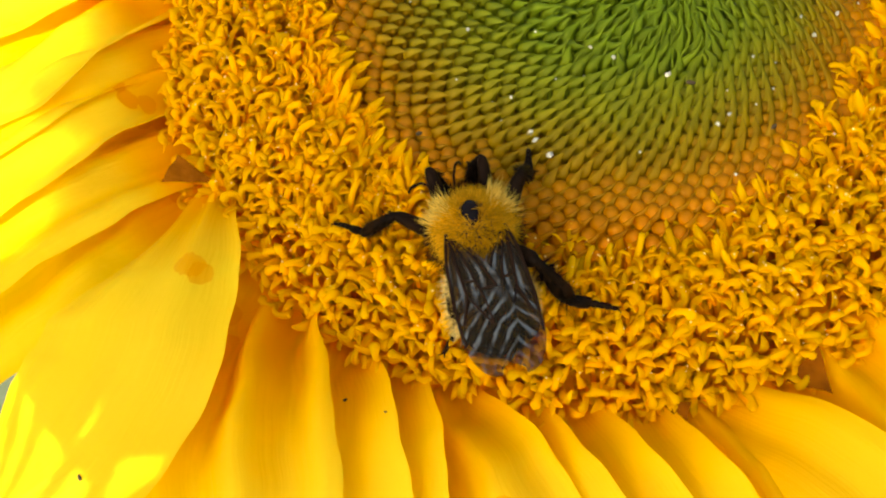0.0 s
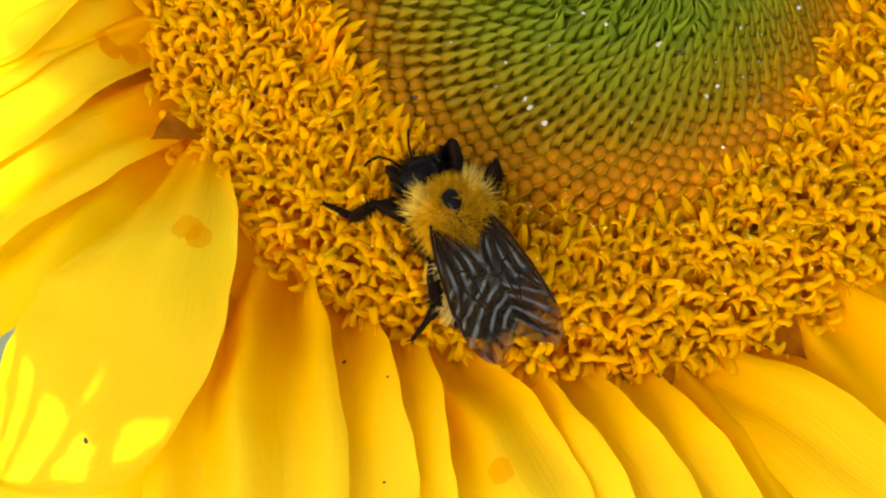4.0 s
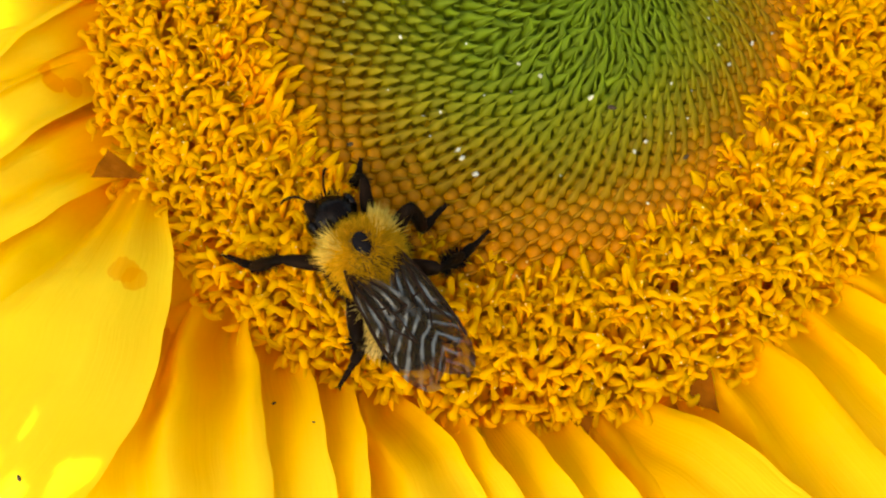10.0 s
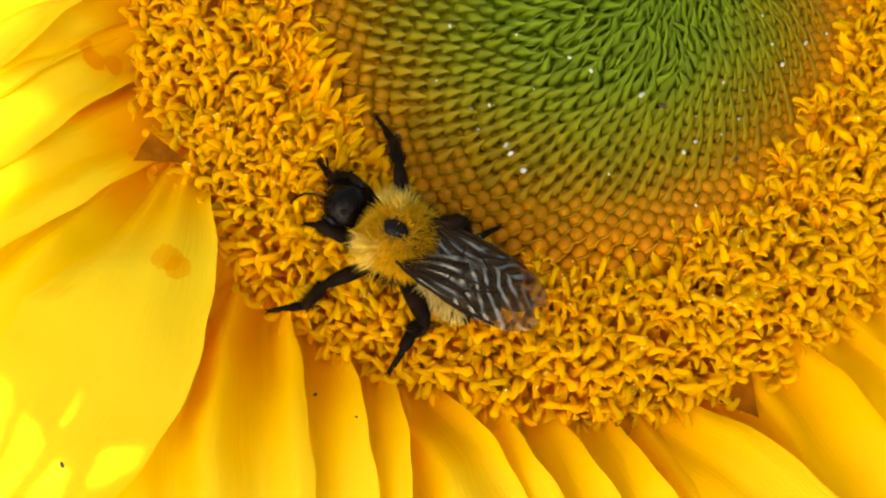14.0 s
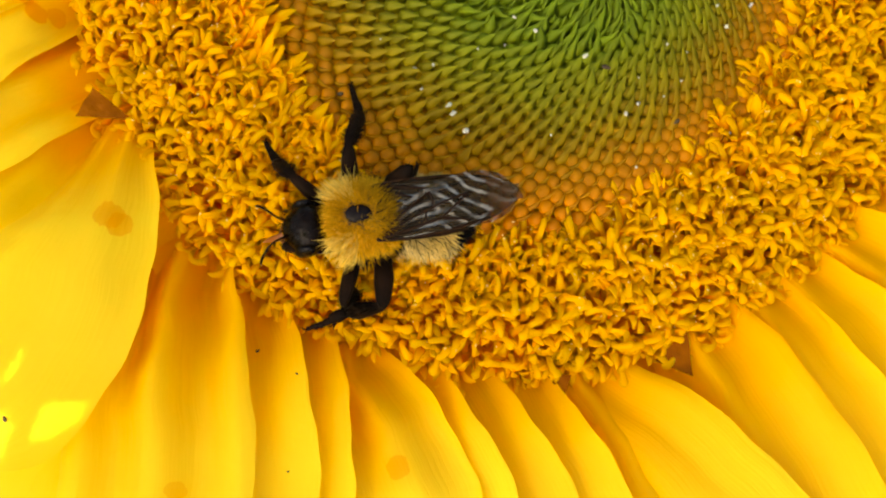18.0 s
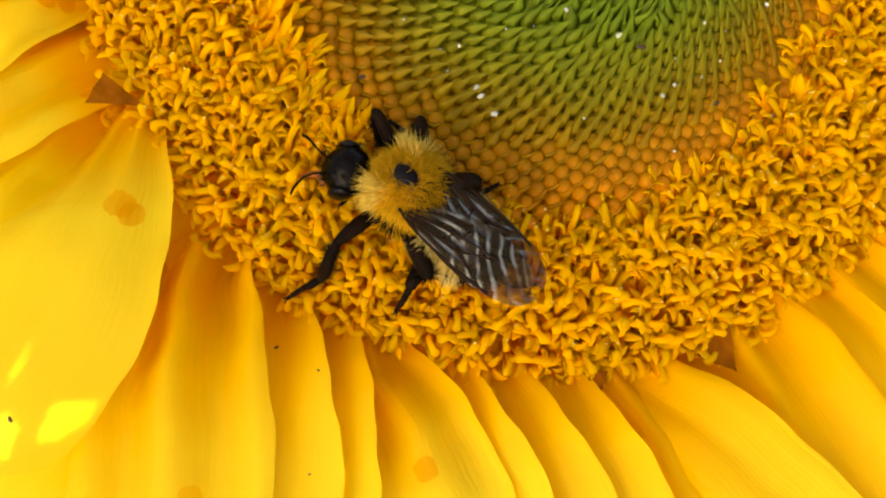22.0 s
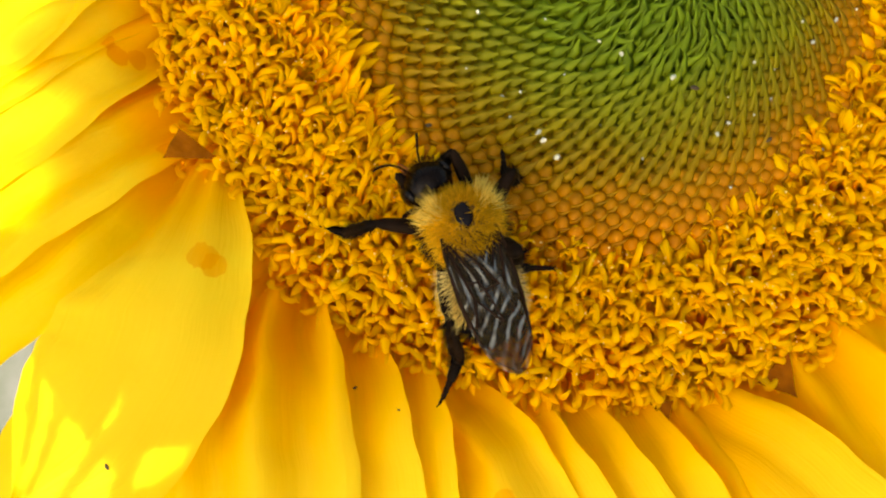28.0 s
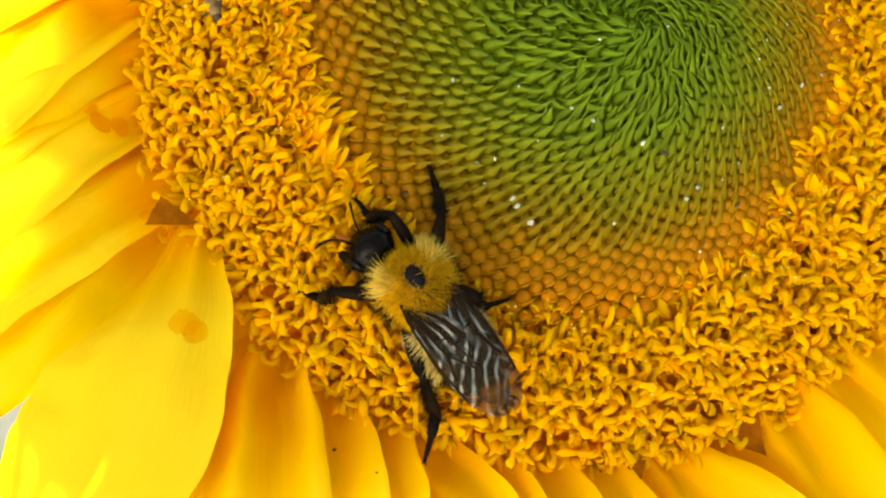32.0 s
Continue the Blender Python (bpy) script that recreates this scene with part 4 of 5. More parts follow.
def build_sun_patch_leaf():
    """A small leaf added out of view; holes are cut in it to shape the sun patches on the petals."""
    # outlines of the wanted sun patches, in plan on the petals
    holes = [
        [(-34.4, -31.8), (-33.2, -33.2), (-33.5, -36.0), (-33.0, -42.5), (-36.0, -42.5), (-35.6, -35.0)],
        [(-32.3, -33.5), (-31.5, -34.6), (-31.7, -37.4), (-32.6, -42.5), (-33.0, -41.0), (-32.3, -36.4)],
        [(-30.7, -36.0), (-28.7, -38.0), (-29.4, -39.9), (-30.8, -42.5), (-32.2, -42.5), (-30.8, -37.8)],
        [(-27.8, -39.0), (-27.1, -40.0), (-27.3, -42.0), (-29.6, -42.2)],
        [(-27.4, -33.7), (-26.8, -34.7), (-27.0, -35.7), (-27.8, -36.9), (-28.0, -36.7), (-27.3, -34.8)],
        [(-22.6, -37.3), (-22.7, -38.4), (-24.6, -40.4), (-26.0, -41.0), (-25.3, -38.2)],
    ]
    sx, sy = math.cos(radians(SUN_AZ)) / math.tan(radians(SUN_EL)), math.sin(radians(SUN_AZ)) / math.tan(radians(SUN_EL))
    h, step, n = 50.0, 0.3, 130
    verts, faces = [], []
    for j in range(n + 1):
        for i in range(n + 1):
            x, y = -48 + i * step, -58 + j * step
            verts.append((x + sx * (h + 1), y + sy * (h + 1), h + 0.6 * math.sin(i * 0.11) + 0.5 * math.sin(j * 0.13)))
    for j in range(n):
        for i in range(n):
            x, y = -48 + (i + 0.5) * step, -58 + (j + 0.5) * step
            if ((x + 28.5) / 19) ** 2 + ((y + 40) / 16.5) ** 2 < 1 and not any(inside(x, y, p) for p in holes):
                k = j * (n + 1) + i
                faces.append((k, k + 1, k + n + 2, k + n + 1))
    part("leaf", Shell().add(verts, faces), LEAF, flower, "unseen small green leaf added with holes for sun patches")
    x, y = -28 + sx * h, -56 + sy * h
    part("leaf_stalk", Shell().add(*tube([(x, y + 1, h), (x + 3, y - 12, h - 6), (x + 12, y - 22, -60), (x + 40, y + 30, -200), (6, 5, -260)], [1.2, 1.5, 2, 2.5, 3], 8)), STEM, flower)


def drop_to(x, y, top=8.0):
    """Height in millimetres of what lies under a place on the flower."""
    hit, place, normal, _, ob, _ = scene.ray_cast(bpy.context.evaluated_depsgraph_get(), (x * MM, y * MM, top * MM), (0, 0, -1))
    return place.z / MM if hit else 0.0


def build_gap_shades():
    """Dark brown patches that stand in for the shaded gaps where petals part at their roots."""
    corners = [((-27.6, -18.6), (-26.9, -16.4), (-23.9, -18.0), -1.1), ((16.3, -29.0), (15.5, -25.9), (13.7, -28.3), -2.0), ((7.9, -31.7), (8.2, -30.2), (6.5, -30.3), -2.2)]
    for *tri, level in corners:
        a, b, c = (Vector((*p, 0)) for p in tri)
        key, verts, faces = {}, [], []
        for i in range(7):
            for j in range(7 - i):
                p = a + (b - a) * (i / 6) + (c - a) * (j / 6)
                key[(i, j)] = len(verts)
                verts.append((p.x, p.y, level + 0.12 * math.sin(p.x * 4 + p.y * 3) - 0.1 * j))
        for (i, j), k in key.items():
            if (i + 1, j) in key:
                faces.append((k, key[(i + 1, j)], key[(i, j + 1)]))
            if (i + 1, j + 1) in key:
                faces.append((key[(i + 1, j)], key[(i + 1, j + 1)], key[(i, j + 1)]))
        part("chaff", Shell().add(verts, faces), NOTCH, flower, "dark brown patch standing in for a shaded gap between petal roots")


def build_droplets():
    spots = [(-12.1, -2.1), (-12.3, -3.7), (-7.9, -6.1), (-11.2, -7.6), (-8.2, -10.2), (-5.6, -11.8), (-4.4, -11.4), (-4.9, -13.1), (-2.9, -14.0), (-2.5, -14.5), (-1.5, -15.5), (-1.6, -9.7), (-3.3, -5.9), (0.5, -7.0), (2.1, -7.7), (0.2, -8.7), (-0.2, -12.1), (1.3, -12.6), (5.7, -8.9), (4.2, -14.8), (9.0, -12.5), (9.8, -11.5), (11.4, -10.8), (6.8, 0.0), (4.7, -0.8), (6.3, -1.0), (2.0, -1.7), (10.0, -2.5), (13.5, -1.5), (14.0, 0.0), (15.4, 1.5), (19.2, 2.4), (14.3, -3.6), (15.2, -4.9), (16.7, -3.0), (18.1, -2.0), (11.2, -7.0), (12.5, -9.4), (9.6, -9.7), (16.3, -12.4), (10.2, -16.0), (12.7, -7.2)]
    big = {8: 0.42, 9: 0.36, 10: 0.38, 2: 0.26, 5: 0.28, 6: 0.22, 18: 0.40, 33: 0.32, 34: 0.3, 13: 0.26, 14: 0.26, 20: 0.26, 21: 0.26}
    rnd = random.Random(31)
    bpy.context.view_layer.update()
    todo = [(x, y, 0.58 * big.get(i, rnd.uniform(0.12, 0.2)), drop_to(x, y)) for i, (x, y) in enumerate(spots)]
    meshes = []
    for k in range(5):
        v, f = ball(1, 1, 0.8, 14, 9)
        v = [p * (1 + 0.6 * noise.noise(p * 2.1 + Vector((k * 7.0, 0, 0)))) for p in v]
        meshes.append(Shell().add(v, f).mesh("droplet", DROP))
    for i, (x, y, r, z) in enumerate(todo):
        ob = new("droplet", meshes[i % 5])
        ob.matrix_basis = Matrix.LocRotScale(Vector((x, y, z + r * 0.45)) * MM, Euler((0, 0, rnd.uniform(0, 6))), (r, r * rnd.uniform(0.6, 1), r))
        tagged(ob, "clear glistening sticky droplet on the disc buds", "droplet", group="droplets on the flower disc")


def build_specks():
    bpy.context.view_layer.update()
    rnd = random.Random(8)
    rows = [(-12.8, -32.0, 0.12, "petal"), (-9.7, -33.2, 0.08, "petal"), (-9.2, -39.4, 0.08, "petal"), (-27.3, -39.0, 0.15, "petal"), (-10.2, -14.4, 0.18, "bud"), (12.5, -12.4, 0.17, "bud"), (7.2, -9.5, 0.2, "bud")]
    todo = [(x, y, r, k, drop_to(x, y)) for x, y, r, k in rows]
    for x, y, r, k, z in todo:
        v, f = ball(1.5, 0.8, 0.6, 8, 6)
        sh = Shell().add([p * r * (1 + 0.4 * noise.noise(p * 2.3 + Vector((x, y, 0)))) for p in v], f)
        ob = new("dirt_speck", sh.mesh("dirt_speck", SPECK))
        ob.matrix_basis = mm(x, y, z + r * 0.3, 0, 0, rnd.uniform(0, 180))
        tagged(ob, "tiny dark crumb of dirt on a yellow petal" if k == "petal" else "tiny black crumb among the disc buds", "speck", group="dark specks on the flower")
    # brown beetle among the florets
    x, y = -25.5, -2.0
    z = drop_to(x, y)
    bug = empty("beetle", mm(x, y, z + 0.45, 0, 0, -68), "small brown beetle on the yellow florets", "beetle")
    v, f = ball(1.5, 0.6, 0.5, 16, 10)
    part("wing_case", Shell().add(v, f), BEETLE, bug, "brown wing case with a pale streak")
    part("head", Shell().add(*ball(0.38, 0.34, 0.30, 12, 8, (1.35, 0, -0.05))), SPECK, bug)
    for q in (-1, 1):
        for k in (-0.8, 0.1, 0.9):
            part("leg", Shell().add(*tube([(k, q * 0.4, -0.2), (k + 0.1, q * 0.9, 0.0), (k - 0.1, q * 1.2, -0.5)], [0.08, 0.07, 0.04], 5)), SPECK, bug)


def build_pollen():
    bpy.context.view_layer.update()
    rnd = random.Random(77)
    v, f = ball(1, 1, 1, 6, 4)
    s = Shell()
    for k in range(500):
        a, r = radians(rnd.uniform(-200, -20)), rnd.uniform(21, 30)
        x, y = r * math.cos(a), r * math.sin(a)
        z, size = drop_to(x, y), rnd.uniform(0.03, 0.07)
        if z > -4:
            s.add([p * size + Vector((x, y, z + size * 0.6)) for p in v], f)
    tagged(new("pollen", s.mesh("pollen", POLLEN)), "pale yellow pollen grains scattered on the florets", "pollen", kind="stuff")


build_ground()
flower = build_flower()
build_gap_shades()
build_shade()
build_droplets()
build_specks()
build_pollen()
build_low_leaf()
build_sun_patch_leaf()
bee, head, wings, legs = build_bee()


# ---- what moves ----
def motions():
    # seconds, place of the thorax, heading and head turn in degrees
    path = [
        (0.0, -5.38, -22.89, 109.3, 13.0),
        (0.5, -5.85, -24.95, 88.7, 9.0),
        (1.0, -5.62, -24.93, 87.1, 11.2),
        (1.5, -6.31, -23.44, 90.7, 11.5),
        (2.0, -6.10, -23.34, 90.5, 15.0),
        (2.5, -6.28, -23.52, 87.5, 19.8),
        (3.0, -6.01, -23.64, 96.4, 19.0),
        (3.5, -6.75, -24.07, 108.9, 14.2),
        (5.5, -6.14, -23.22, 126.2, 22.5),
        (6.0, -6.24, -23.87, 131.9, 17.2),
        (6.5, -6.03, -24.46, 129.6, 14.9),
        (7.0, -6.65, -24.43, 137.3, 0.1),
        (7.5, -5.74, -23.16, 122.9, 18.6),
        (8.0, -6.31, -22.33, 130.8, 9.5),
        (8.5, -6.36, -22.45, 124.1, 18.9),
        (9.0, -4.62, -23.01, 103.9, 33.4),
        (9.5, -7.93, -23.45, 125.9, 1.3),
        (10.0, -7.72, -23.11, 126.2, 8.3),
        (10.5, -7.88, -22.56, 127.7, 8.9),
        (11.0, -8.26, -21.25, 129.1, 2.7),
        (11.5, -7.89, -22.81, 133.7, 5.6),
        (12.0, -7.96, -22.41, 141.1, -0.2),
        (12.5, -8.26, -22.43, 145.8, -0.5),
        (13.0, -8.41, -22.34, 146.7, 5.6),
        (13.5, -8.79, -22.28, 152.3, -4.9),
        (15.5, -8.79, -22.66, 172.7, -4.2),
        (16.0, -9.03, -22.81, 176.0, -8.0),
        (16.5, -7.50, -23.11, 186.9, -7.4),
        (17.0, -6.89, -23.29, 190.4, -2.5),
        (17.5, -7.92, -23.29, 192.1, -2.6),
        (18.0, -7.12, -23.45, 195.2, 0.2),
        (18.5, -7.60, -23.89, 200.1, 2.9),
        (19.0, -6.40, -24.22, 211.3, 7.7),
        (19.5, -5.56, -24.87, 222.9, -12.4),
        (20.0, -7.82, -26.57, 195.5, -6.4),
        (20.5, -6.40, -25.44, 172.0, -4.6),
        (21.0, -6.32, -23.98, 156.6, 7.2),
        (21.5, -6.01, -21.35, 134.1, 34.6),
        (22.0, -6.05, -22.02, 147.0, 23.1),
        (22.5, -6.72, -23.08, 152.4, 16.0),
        (23.0, -6.47, -22.15, 132.1, 20.6),
        (23.5, -6.89, -23.85, 137.8, 5.9),
        (24.0, -7.97, -24.31, 141.5, -2.3),
        (24.5, -7.98, -24.08, 124.1, -1.7),
        (25.0, -7.18, -22.34, 113.9, 4.5),
        (25.5, -6.79, -21.60, 111.6, 10.8),
        (26.0, -7.03, -21.37, 109.9, 14.0),
        (26.5, -7.32, -21.70, 111.6, 17.0),
        (28.5, -7.20, -21.71, 116.4, 18.3),
        (29.0, -7.57, -21.35, 120.1, 16.0),
        (29.5, -7.92, -21.07, 122.4, 17.5),
        (30.0, -7.98, -21.16, 121.8, 15.4),
        (30.5, -6.99, -22.61, 121.2, 14.4),
        (31.0, -9.43, -21.77, 139.9, 1.6),
        (31.5, -9.82, -21.64, 136.5, 6.1),
        (32.0, -8.68, -21.38, 130.2, 15.5),
    ]
    # where each foot stands on the flower, in millimetres
    feet = {
        ("front", 1): [(0.0, -8.8, -17.8, 0.6), (1.0, -8.0, -20.5, 0.6), (2.0, -9.6, -18.1, 0.6), (3.0, -9.6, -20.4, 0.6), (6.0, -11.8, -23.0, 0.6), (7.5, -10.8, -22.3, 0.6), (8.0, -11.0, -21.8, 0.6), (9.0, -10.4, -21.4, 0.6), (10.0, -12.3, -19.1, 0.6), (11.0, -13.1, -20.3, 0.6), (12.0, -13.0, -20.5, 0.6), (13.0, -14.7, -20.3, 0.6), (16.0, -15.5, -22.9, -1.2), (17.0, -14.3, -24.0, -1.2), (18.5, -12.9, -25.8, -1.2), (19.0, -11.8, -25.9, -1.2), (19.5, -11.3, -26.7, -1.2), (20.5, -12.1, -26.2, -1.2), (21.5, -11.7, -20.6, 0.6), (22.0, -10.2, -22.9, 0.6), (23.0, -10.4, -22.0, 0.6), (24.5, -12.1, -22.2, 0.6), (25.0, -10.7, -20.2, 0.6), (26.3, -10.7, -20.5, 0.6), (29.0, -12.0, -21.2, 0.6), (30.0, -12.2, -21.7, 0.6), (31.0, -14.8, -17.8, 0.6), (32.0, -13.0, -21.7, 0.6)],
        ("front", -1): [(0.0, -6.6, -16.4, 0.6), (1.0, -4.4, -18.4, 0.6), (2.0, -5.5, -17.1, 0.6), (3.0, -5.0, -17.9, 0.6), (6.0, -10.9, -17.5, 0.6), (7.5, -8.7, -17.2, 0.6), (8.0, -8.0, -17.8, 0.6), (9.0, -7.8, -16.6, 0.6), (10.0, -9.3, -15.4, 0.6), (11.0, -10.9, -15.1, 0.6), (12.0, -12.2, -16.3, 0.6), (13.0, -13.5, -16.2, 0.6), (16.0, -17.1, -18.6, 0.6), (17.0, -15.8, -18.4, 0.6), (18.5, -14.8, -19.3, 0.6), (19.0, -13.3, -23.5, -1.2), (19.5, -13.5, -23.7, -1.2), (20.5, -12.2, -20.7, 0.6), (21.5, -9.6, -16.6, 0.6), (22.0, -8.7, -17.1, 0.6), (23.0, -10.8, -17.6, 0.6), (24.5, -10.1, -17.6, 0.6), (25.0, -6.4, -17.2, 0.6), (26.3, -6.9, -17.2, 0.6), (29.0, -12.0, -16.0, 0.6), (30.0, -10.6, -15.6, 0.6), (31.0, -12.9, -15.6, 0.6), (32.0, -13.5, -15.3, 0.6)],
        ("middle", 1): [(0.0, -14.7, -21.5, 0.6), (1.0, -13.9, -19.1, 0.6), (2.0, -13.9, -19.3, 0.6), (3.0, -13.3, -19.5, 0.6), (6.0, -15.7, -24.9, -1.2), (7.5, -16.2, -25.2, -1.2), (8.0, -16.9, -23.3, -1.2), (9.0, -16.6, -21.5, -1.2), (10.0, -17.7, -22.8, -1.2), (11.0, -17.6, -25.9, -1.2), (12.0, -16.6, -25.8, -1.2), (13.0, -17.3, -25.9, -1.2), (16.0, -15.7, -28.7, -1.2), (17.0, -9.5, -30.5, -1.2), (18.5, -7.6, -29.8, -1.2), (19.0, -6.8, -28.7, -1.2), (19.5, -8.3, -28.7, -1.2), (20.5, -6.0, -31.2, -1.2), (21.5, -12.4, -28.7, -1.2), (22.0, -12.6, -29.1, -1.2), (23.0, -12.8, -29.1, -1.2), (24.5, -12.8, -27.1, -1.2), (25.0, -16.4, -21.6, -1.2), (26.3, -16.2, -22.2, -1.2), (29.0, -18.0, -21.6, -1.2), (30.0, -17.4, -21.7, -1.2), (31.0, -16.8, -21.7, -1.2), (32.0, -17.3, -21.6, -1.2)],
        ("middle", -1): [(0.0, -2.9, -14.9, 0.6), (1.0, -1.1, -18.5, 0.6), (2.0, -1.4, -18.4, 0.6), (3.0, -2.8, -18.6, 0.6), (6.0, -3.1, -18.0, 0.6), (7.5, -3.1, -17.7, 0.6), (8.0, -3.0, -17.9, 0.6), (9.0, -3.1, -17.8, 0.6), (10.0, -3.2, -17.9, 0.6), (11.0, -3.1, -17.6, 0.6), (12.0, -3.3, -17.1, 0.6), (13.0, -11.0, -13.2, 0.6), (16.0, -10.8, -13.1, 0.6), (17.0, -10.6, -13.3, 0.6), (18.5, -10.3, -14.2, 0.6), (19.0, -10.3, -14.3, 0.6), (19.5, -9.7, -16.1, 0.6), (20.5, -8.7, -17.5, 0.6), (21.5, -7.9, -16.1, 0.6), (22.0, -8.0, -17.0, 0.6), (23.0, -9.3, -16.6, 0.6), (24.5, -9.0, -16.9, 0.6), (25.0, -3.8, -18.6, 0.6), (26.3, -3.9, -18.6, 0.6), (29.0, -7.7, -13.2, 0.6), (30.0, -7.8, -14.7, 0.6), (31.0, -9.0, -12.3, 0.6), (32.0, -9.0, -12.1, 0.6)],
        ("hind", 1): [(0.0, -6.8, -29.0, -1.2), (1.0, -9.7, -29.0, -1.2), (2.0, -10.2, -30.0, -1.2), (3.0, -9.6, -29.5, -1.2), (6.0, -7.5, -30.9, -1.2), (7.5, -8.5, -30.9, -1.2), (8.0, -8.0, -30.9, -1.2), (9.0, -8.3, -30.9, -1.2), (10.0, -8.5, -30.7, -1.2), (11.0, -9.1, -30.6, -1.2), (12.0, -8.2, -30.4, -1.2), (13.0, -8.6, -30.5, -1.2), (16.0, -8.7, -29.9, -1.2), (17.0, -8.3, -29.8, -1.2), (18.5, -10.1, -31.1, -1.2), (19.0, -10.0, -30.5, -1.2), (19.5, -4.8, -31.3, -1.2), (20.5, -4.8, -30.2, -1.2), (21.5, -5.5, -29.3, -1.2), (22.0, -5.6, -28.9, -1.2), (23.0, -6.8, -32.3, -1.2), (24.5, -6.9, -32.3, -1.2), (25.0, -6.4, -32.0, -1.2), (26.3, -6.3, -32.3, -1.2), (29.0, -7.1, -32.3, -1.2), (30.0, -7.1, -32.0, -1.2), (31.0, -7.0, -31.8, -1.2), (32.0, -6.7, -32.2, -1.2)],
        ("hind", -1): [(0.0, 3.5, -25.8, 0.6), (1.0, -0.7, -29.9, -1.2), (2.0, -0.5, -30.6, -1.2), (3.0, -0.8, -30.1, -1.2), (6.0, -0.2, -30.7, -1.2), (6.4, -0.2, -30.7, -1.2), (6.9, -0.6, -20.2, 0.6), (7.5, -0.6, -20.2, 0.6), (8.0, -0.4, -20.0, 0.6), (9.0, -0.3, -20.0, 0.6), (10.0, -0.1, -19.4, 0.6), (11.0, -0.2, -19.8, 0.6), (12.0, -0.5, -20.3, 0.6), (13.0, -1.4, -21.0, 0.6), (16.0, -4.3, -18.7, 0.6), (17.0, -4.4, -18.3, 0.6), (18.5, -4.9, -18.5, 0.6), (19.0, -5.3, -17.8, 0.6), (19.5, -5.4, -18.3, 0.6), (20.5, -2.1, -20.5, 0.6), (21.5, -1.3, -20.3, 0.6), (22.0, -0.5, -20.0, 0.6), (23.0, -0.3, -21.0, 0.6), (24.5, -0.8, -23.1, 0.6), (25.0, -0.5, -23.0, 0.6), (26.3, -0.4, -23.2, 0.6), (29.0, -1.4, -22.0, 0.6), (30.0, -2.0, -21.8, 0.6), (31.0, -2.5, -21.2, 0.6), (32.0, -2.3, -20.9, 0.6)],
    }
    lift = 0.45
    walk(bee, [(t, mm(x, y, lift, 0, 0, h)) for t, x, y, h, d in path])
    # how far the head is stretched out from the thorax
    stretch = [(0.0, 2.4), (1.0, 3.5), (2.0, 3.1), (3.0, 4.3), (6.0, 4.1), (7.0, 4.2), (8.0, 4.2), (9.0, 4.9), (10.0, 4.2), (11.0, 4.1), (12.0, 4.5), (13.0, 5.0), (16.0, 4.6), (17.0, 4.9), (18.0, 4.2), (19.0, 4.1), (20.0, 3.7), (21.0, 5.0), (22.0, 4.7), (23.0, 4.4), (24.0, 4.4), (25.0, 4.1), (26.0, 3.8), (29.0, 4.6), (32.0, 4.6)]
    reach_at = lambda t: float(np.interp(t, *zip(*stretch)))
    walk(head, [(t, bb((reach_at(t) - 1.7) * math.cos(radians(d * 0.9)), (reach_at(t) - 1.7) * math.sin(radians(d * 0.9)), 3.5, 0, 10, max(-30, min(40, d * 1.4)))) for t, x, y, h, d in path])
    # wings: seconds, outward angle of the left and of the right pair
    spread = [(0, 6, 8), (2.2, 5, 5), (2.5, 26, 18), (3.0, 18, 17), (3.5, 11, 18), (5.5, 2, 14), (6.0, 2, 14), (8.0, 4, 14), (9.0, 4, 15), (11, 3, 10), (12.0, 4, 13), (13.0, 7, 9),
              (15.5, 7, 1), (16.0, 6, 0), (17.0, 4, -3), (18.0, -3, 3), (19.0, -6, 7), (19.5, -6, 8), (20.0, 0, 2), (20.5, 3, 3), (21.0, 5, 4), (21.3, 5, 8), (21.5, 6, 26), (22.0, 6, 4), (23.0, 3, 2), (26.0, 0, 3), (28.5, 0, 3), (30.5, 6, 6), (32.0, 2, 6)]
    for (name, side), w in wings.items():
        at = (-1.0, 2.0, 5.6) if name == "forewing" else (-1.6, 1.8, 5.3)
        lay = -3.0 if name == "forewing" else -1.5
        up = 0.28 * (side > 0) if name == "forewing" else 0
        rows = []
        for t, left, right in spread:
            a = left if side > 0 else right
            a = -a if side > 0 else a
            inward = 8 if name == "forewing" else 4
            rows.append((t, bb(at[0], at[1] * side, at[2] + up, 0, -lay, a + inward * side)))
        walk(w, rows)
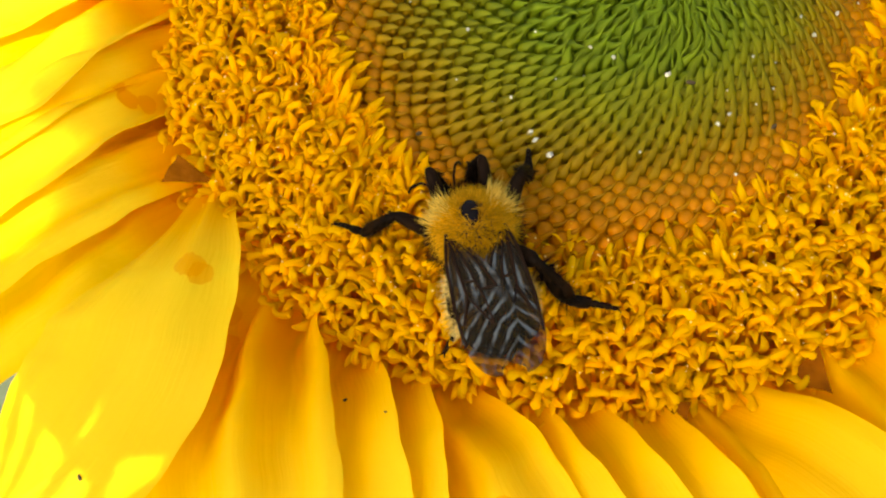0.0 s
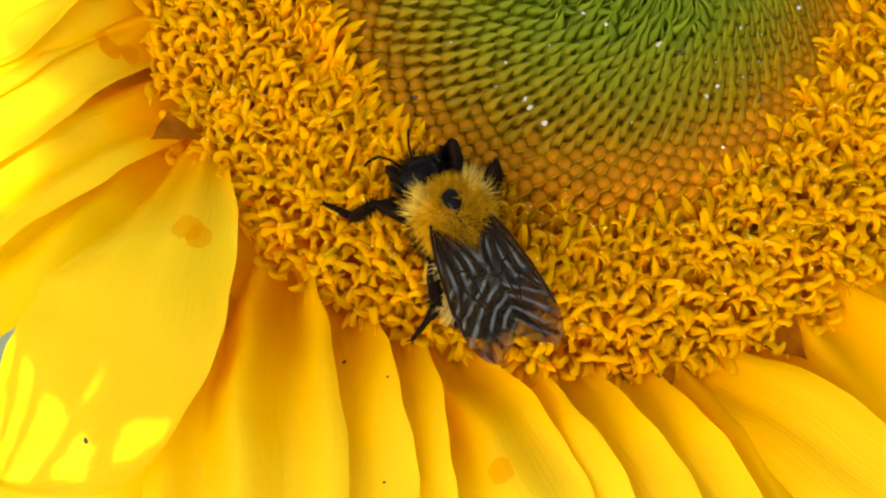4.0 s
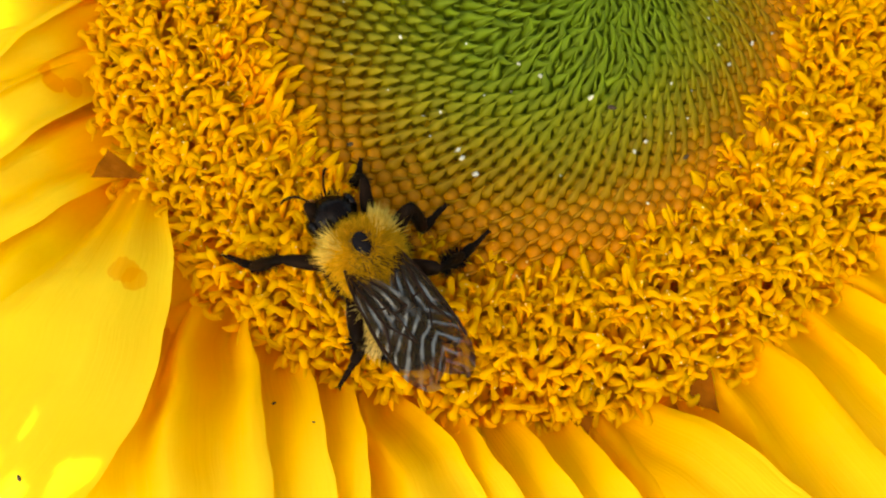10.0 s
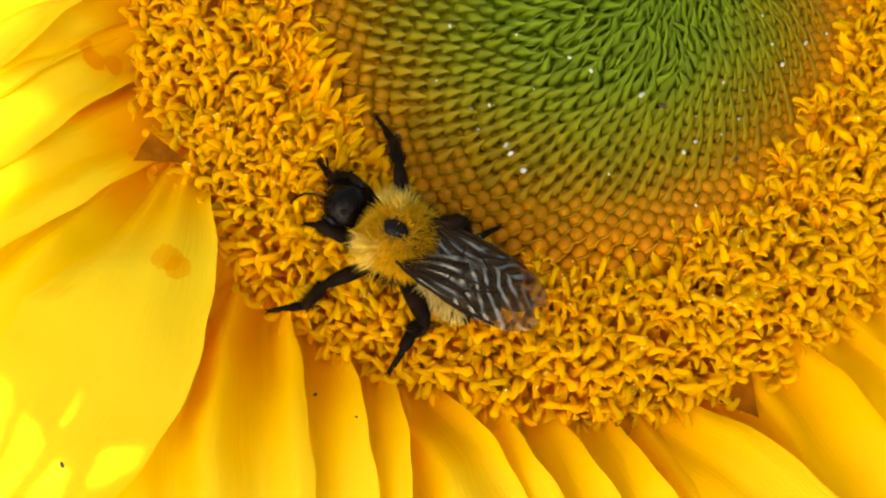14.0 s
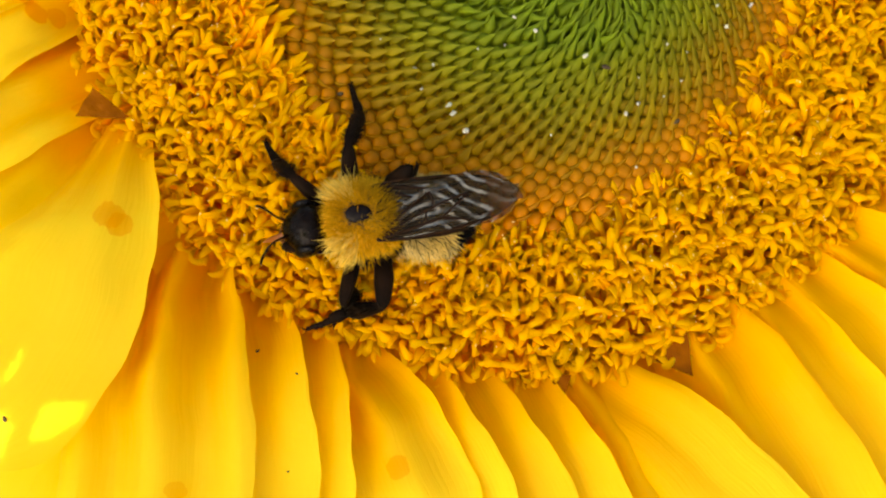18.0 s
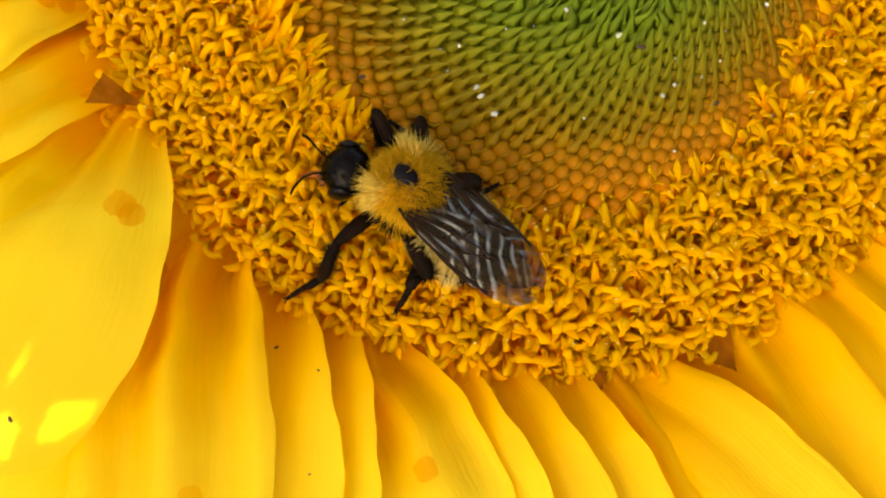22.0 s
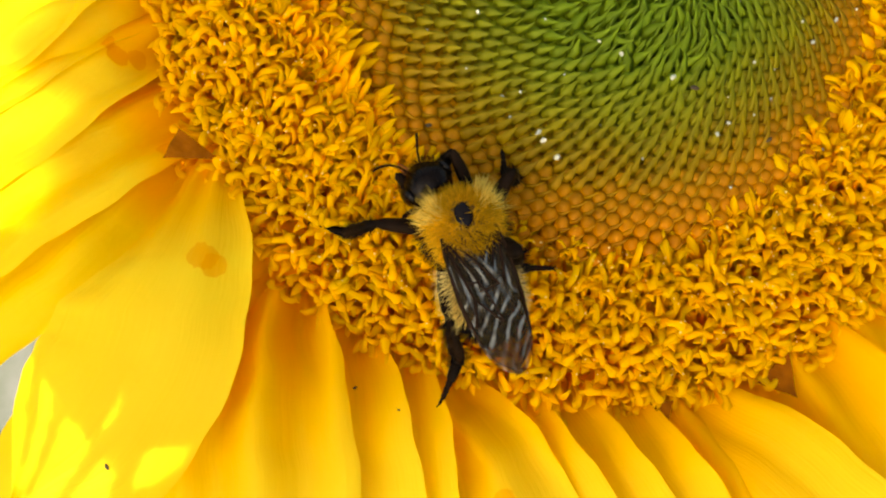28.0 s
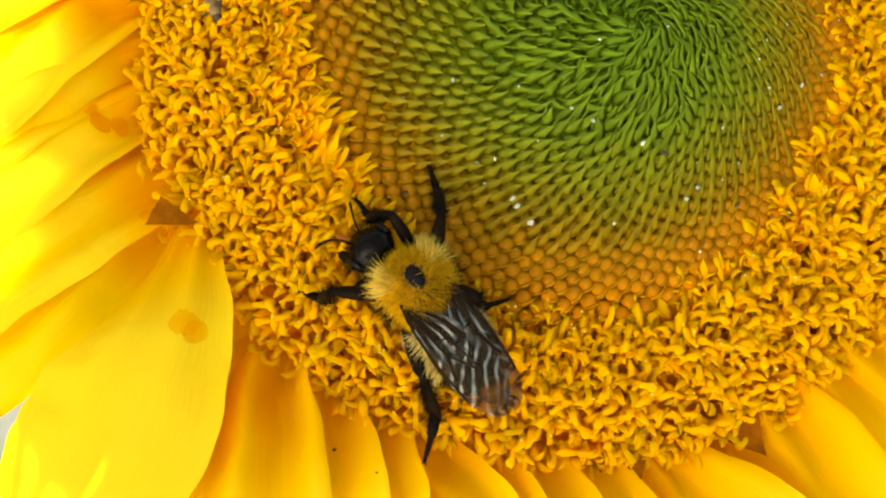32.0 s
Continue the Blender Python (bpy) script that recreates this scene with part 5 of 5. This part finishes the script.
    for key, (leg, shin, foot, hair) in legs.items():
        hip, l1, l2, fat = HIPS[key[0]]
        hip = Vector((hip[0], hip[1] * key[1], hip[2]))
        spots = feet[key]
        local = []
        for t, x, y, z in spots:
            k = max(i for i in range(len(path) - 1) if path[i][0] <= t)
            g = (t - path[k][0]) / (path[k + 1][0] - path[k][0])
            bx, by, bh = (path[k][i] + (path[k + 1][i] - path[k][i]) * g for i in (1, 2, 3))
            c, s = math.cos(radians(bh)), math.sin(radians(bh))
            dx, dy = x - bx, y - by
            local.append((t, Vector((c * dx + s * dy, -s * dx + c * dy, z - lift)) * (MM / BEE)))
        lt = l2 * 0.56
        ltar = l2 - lt
        reach = (l1 + lt) * 0.99
        upper, lower, last = [], [], []
        for t, bx, by, bh, _ in path:
            a = max([q for q in local if q[0] <= t] or local[:1], key=lambda q: q[0])
            b = min([q for q in local if q[0] >= t] or local[-1:], key=lambda q: q[0])
            f = 0 if b[0] == a[0] else (t - a[0]) / (b[0] - a[0])
            f = f * f * (3 - 2 * f)
            goal = a[1].lerp(b[1], f) - hip
            # the foot lies nearly flat; the ankle stands behind and above its tip
            flat = Vector((goal.x, goal.y, 0)).normalized()
            flat = Matrix.Rotation(radians({"front": 12, "middle": -14, "hind": -22}[key[0]] * key[1]), 3, "Z") @ flat
            ankle = goal - flat * ltar * 0.93 + Vector((0, 0, ltar * 0.36))
            d = min(max(ankle.length, abs(l1 - lt) + 0.4), reach)
            way = ankle.normalized()
            ankle = way * d
            tip = (goal - ankle).normalized()
            cosa = (l1 * l1 + d * d - lt * lt) / (2 * l1 * d)
            rise = Vector(({"front": 0.5, "middle": 0.2, "hind": -0.6}[key[0]], 0.3 * key[1], 1))
            rise = (rise - way * rise.dot(way)).normalized()
            knee = way * l1 * cosa + rise * l1 * math.sqrt(max(0, 1 - cosa * cosa))
            turns = []
            for v in (knee, ankle - knee, tip):
                ux = v.normalized()
                uy = rise.cross(ux)
                uy = uy.normalized() if uy.length > 0.05 else Vector((0, 0, 1)).cross(ux).normalized()
                turns.append(Matrix((ux, uy, ux.cross(uy))).transposed().to_4x4())
            m = Matrix.Translation(hip * BEE) @ turns[0]
            upper.append((t, m))
            lower.append((t, m.inverted() @ Matrix.Translation((hip + knee) * BEE) @ turns[1]))
            last.append((t, m.inverted() @ Matrix.Translation((hip + ankle) * BEE) @ turns[2]))
        walk(leg, upper)
        walk(shin, lower)
        walk(hair, lower)
        walk(foot, last)


motions()
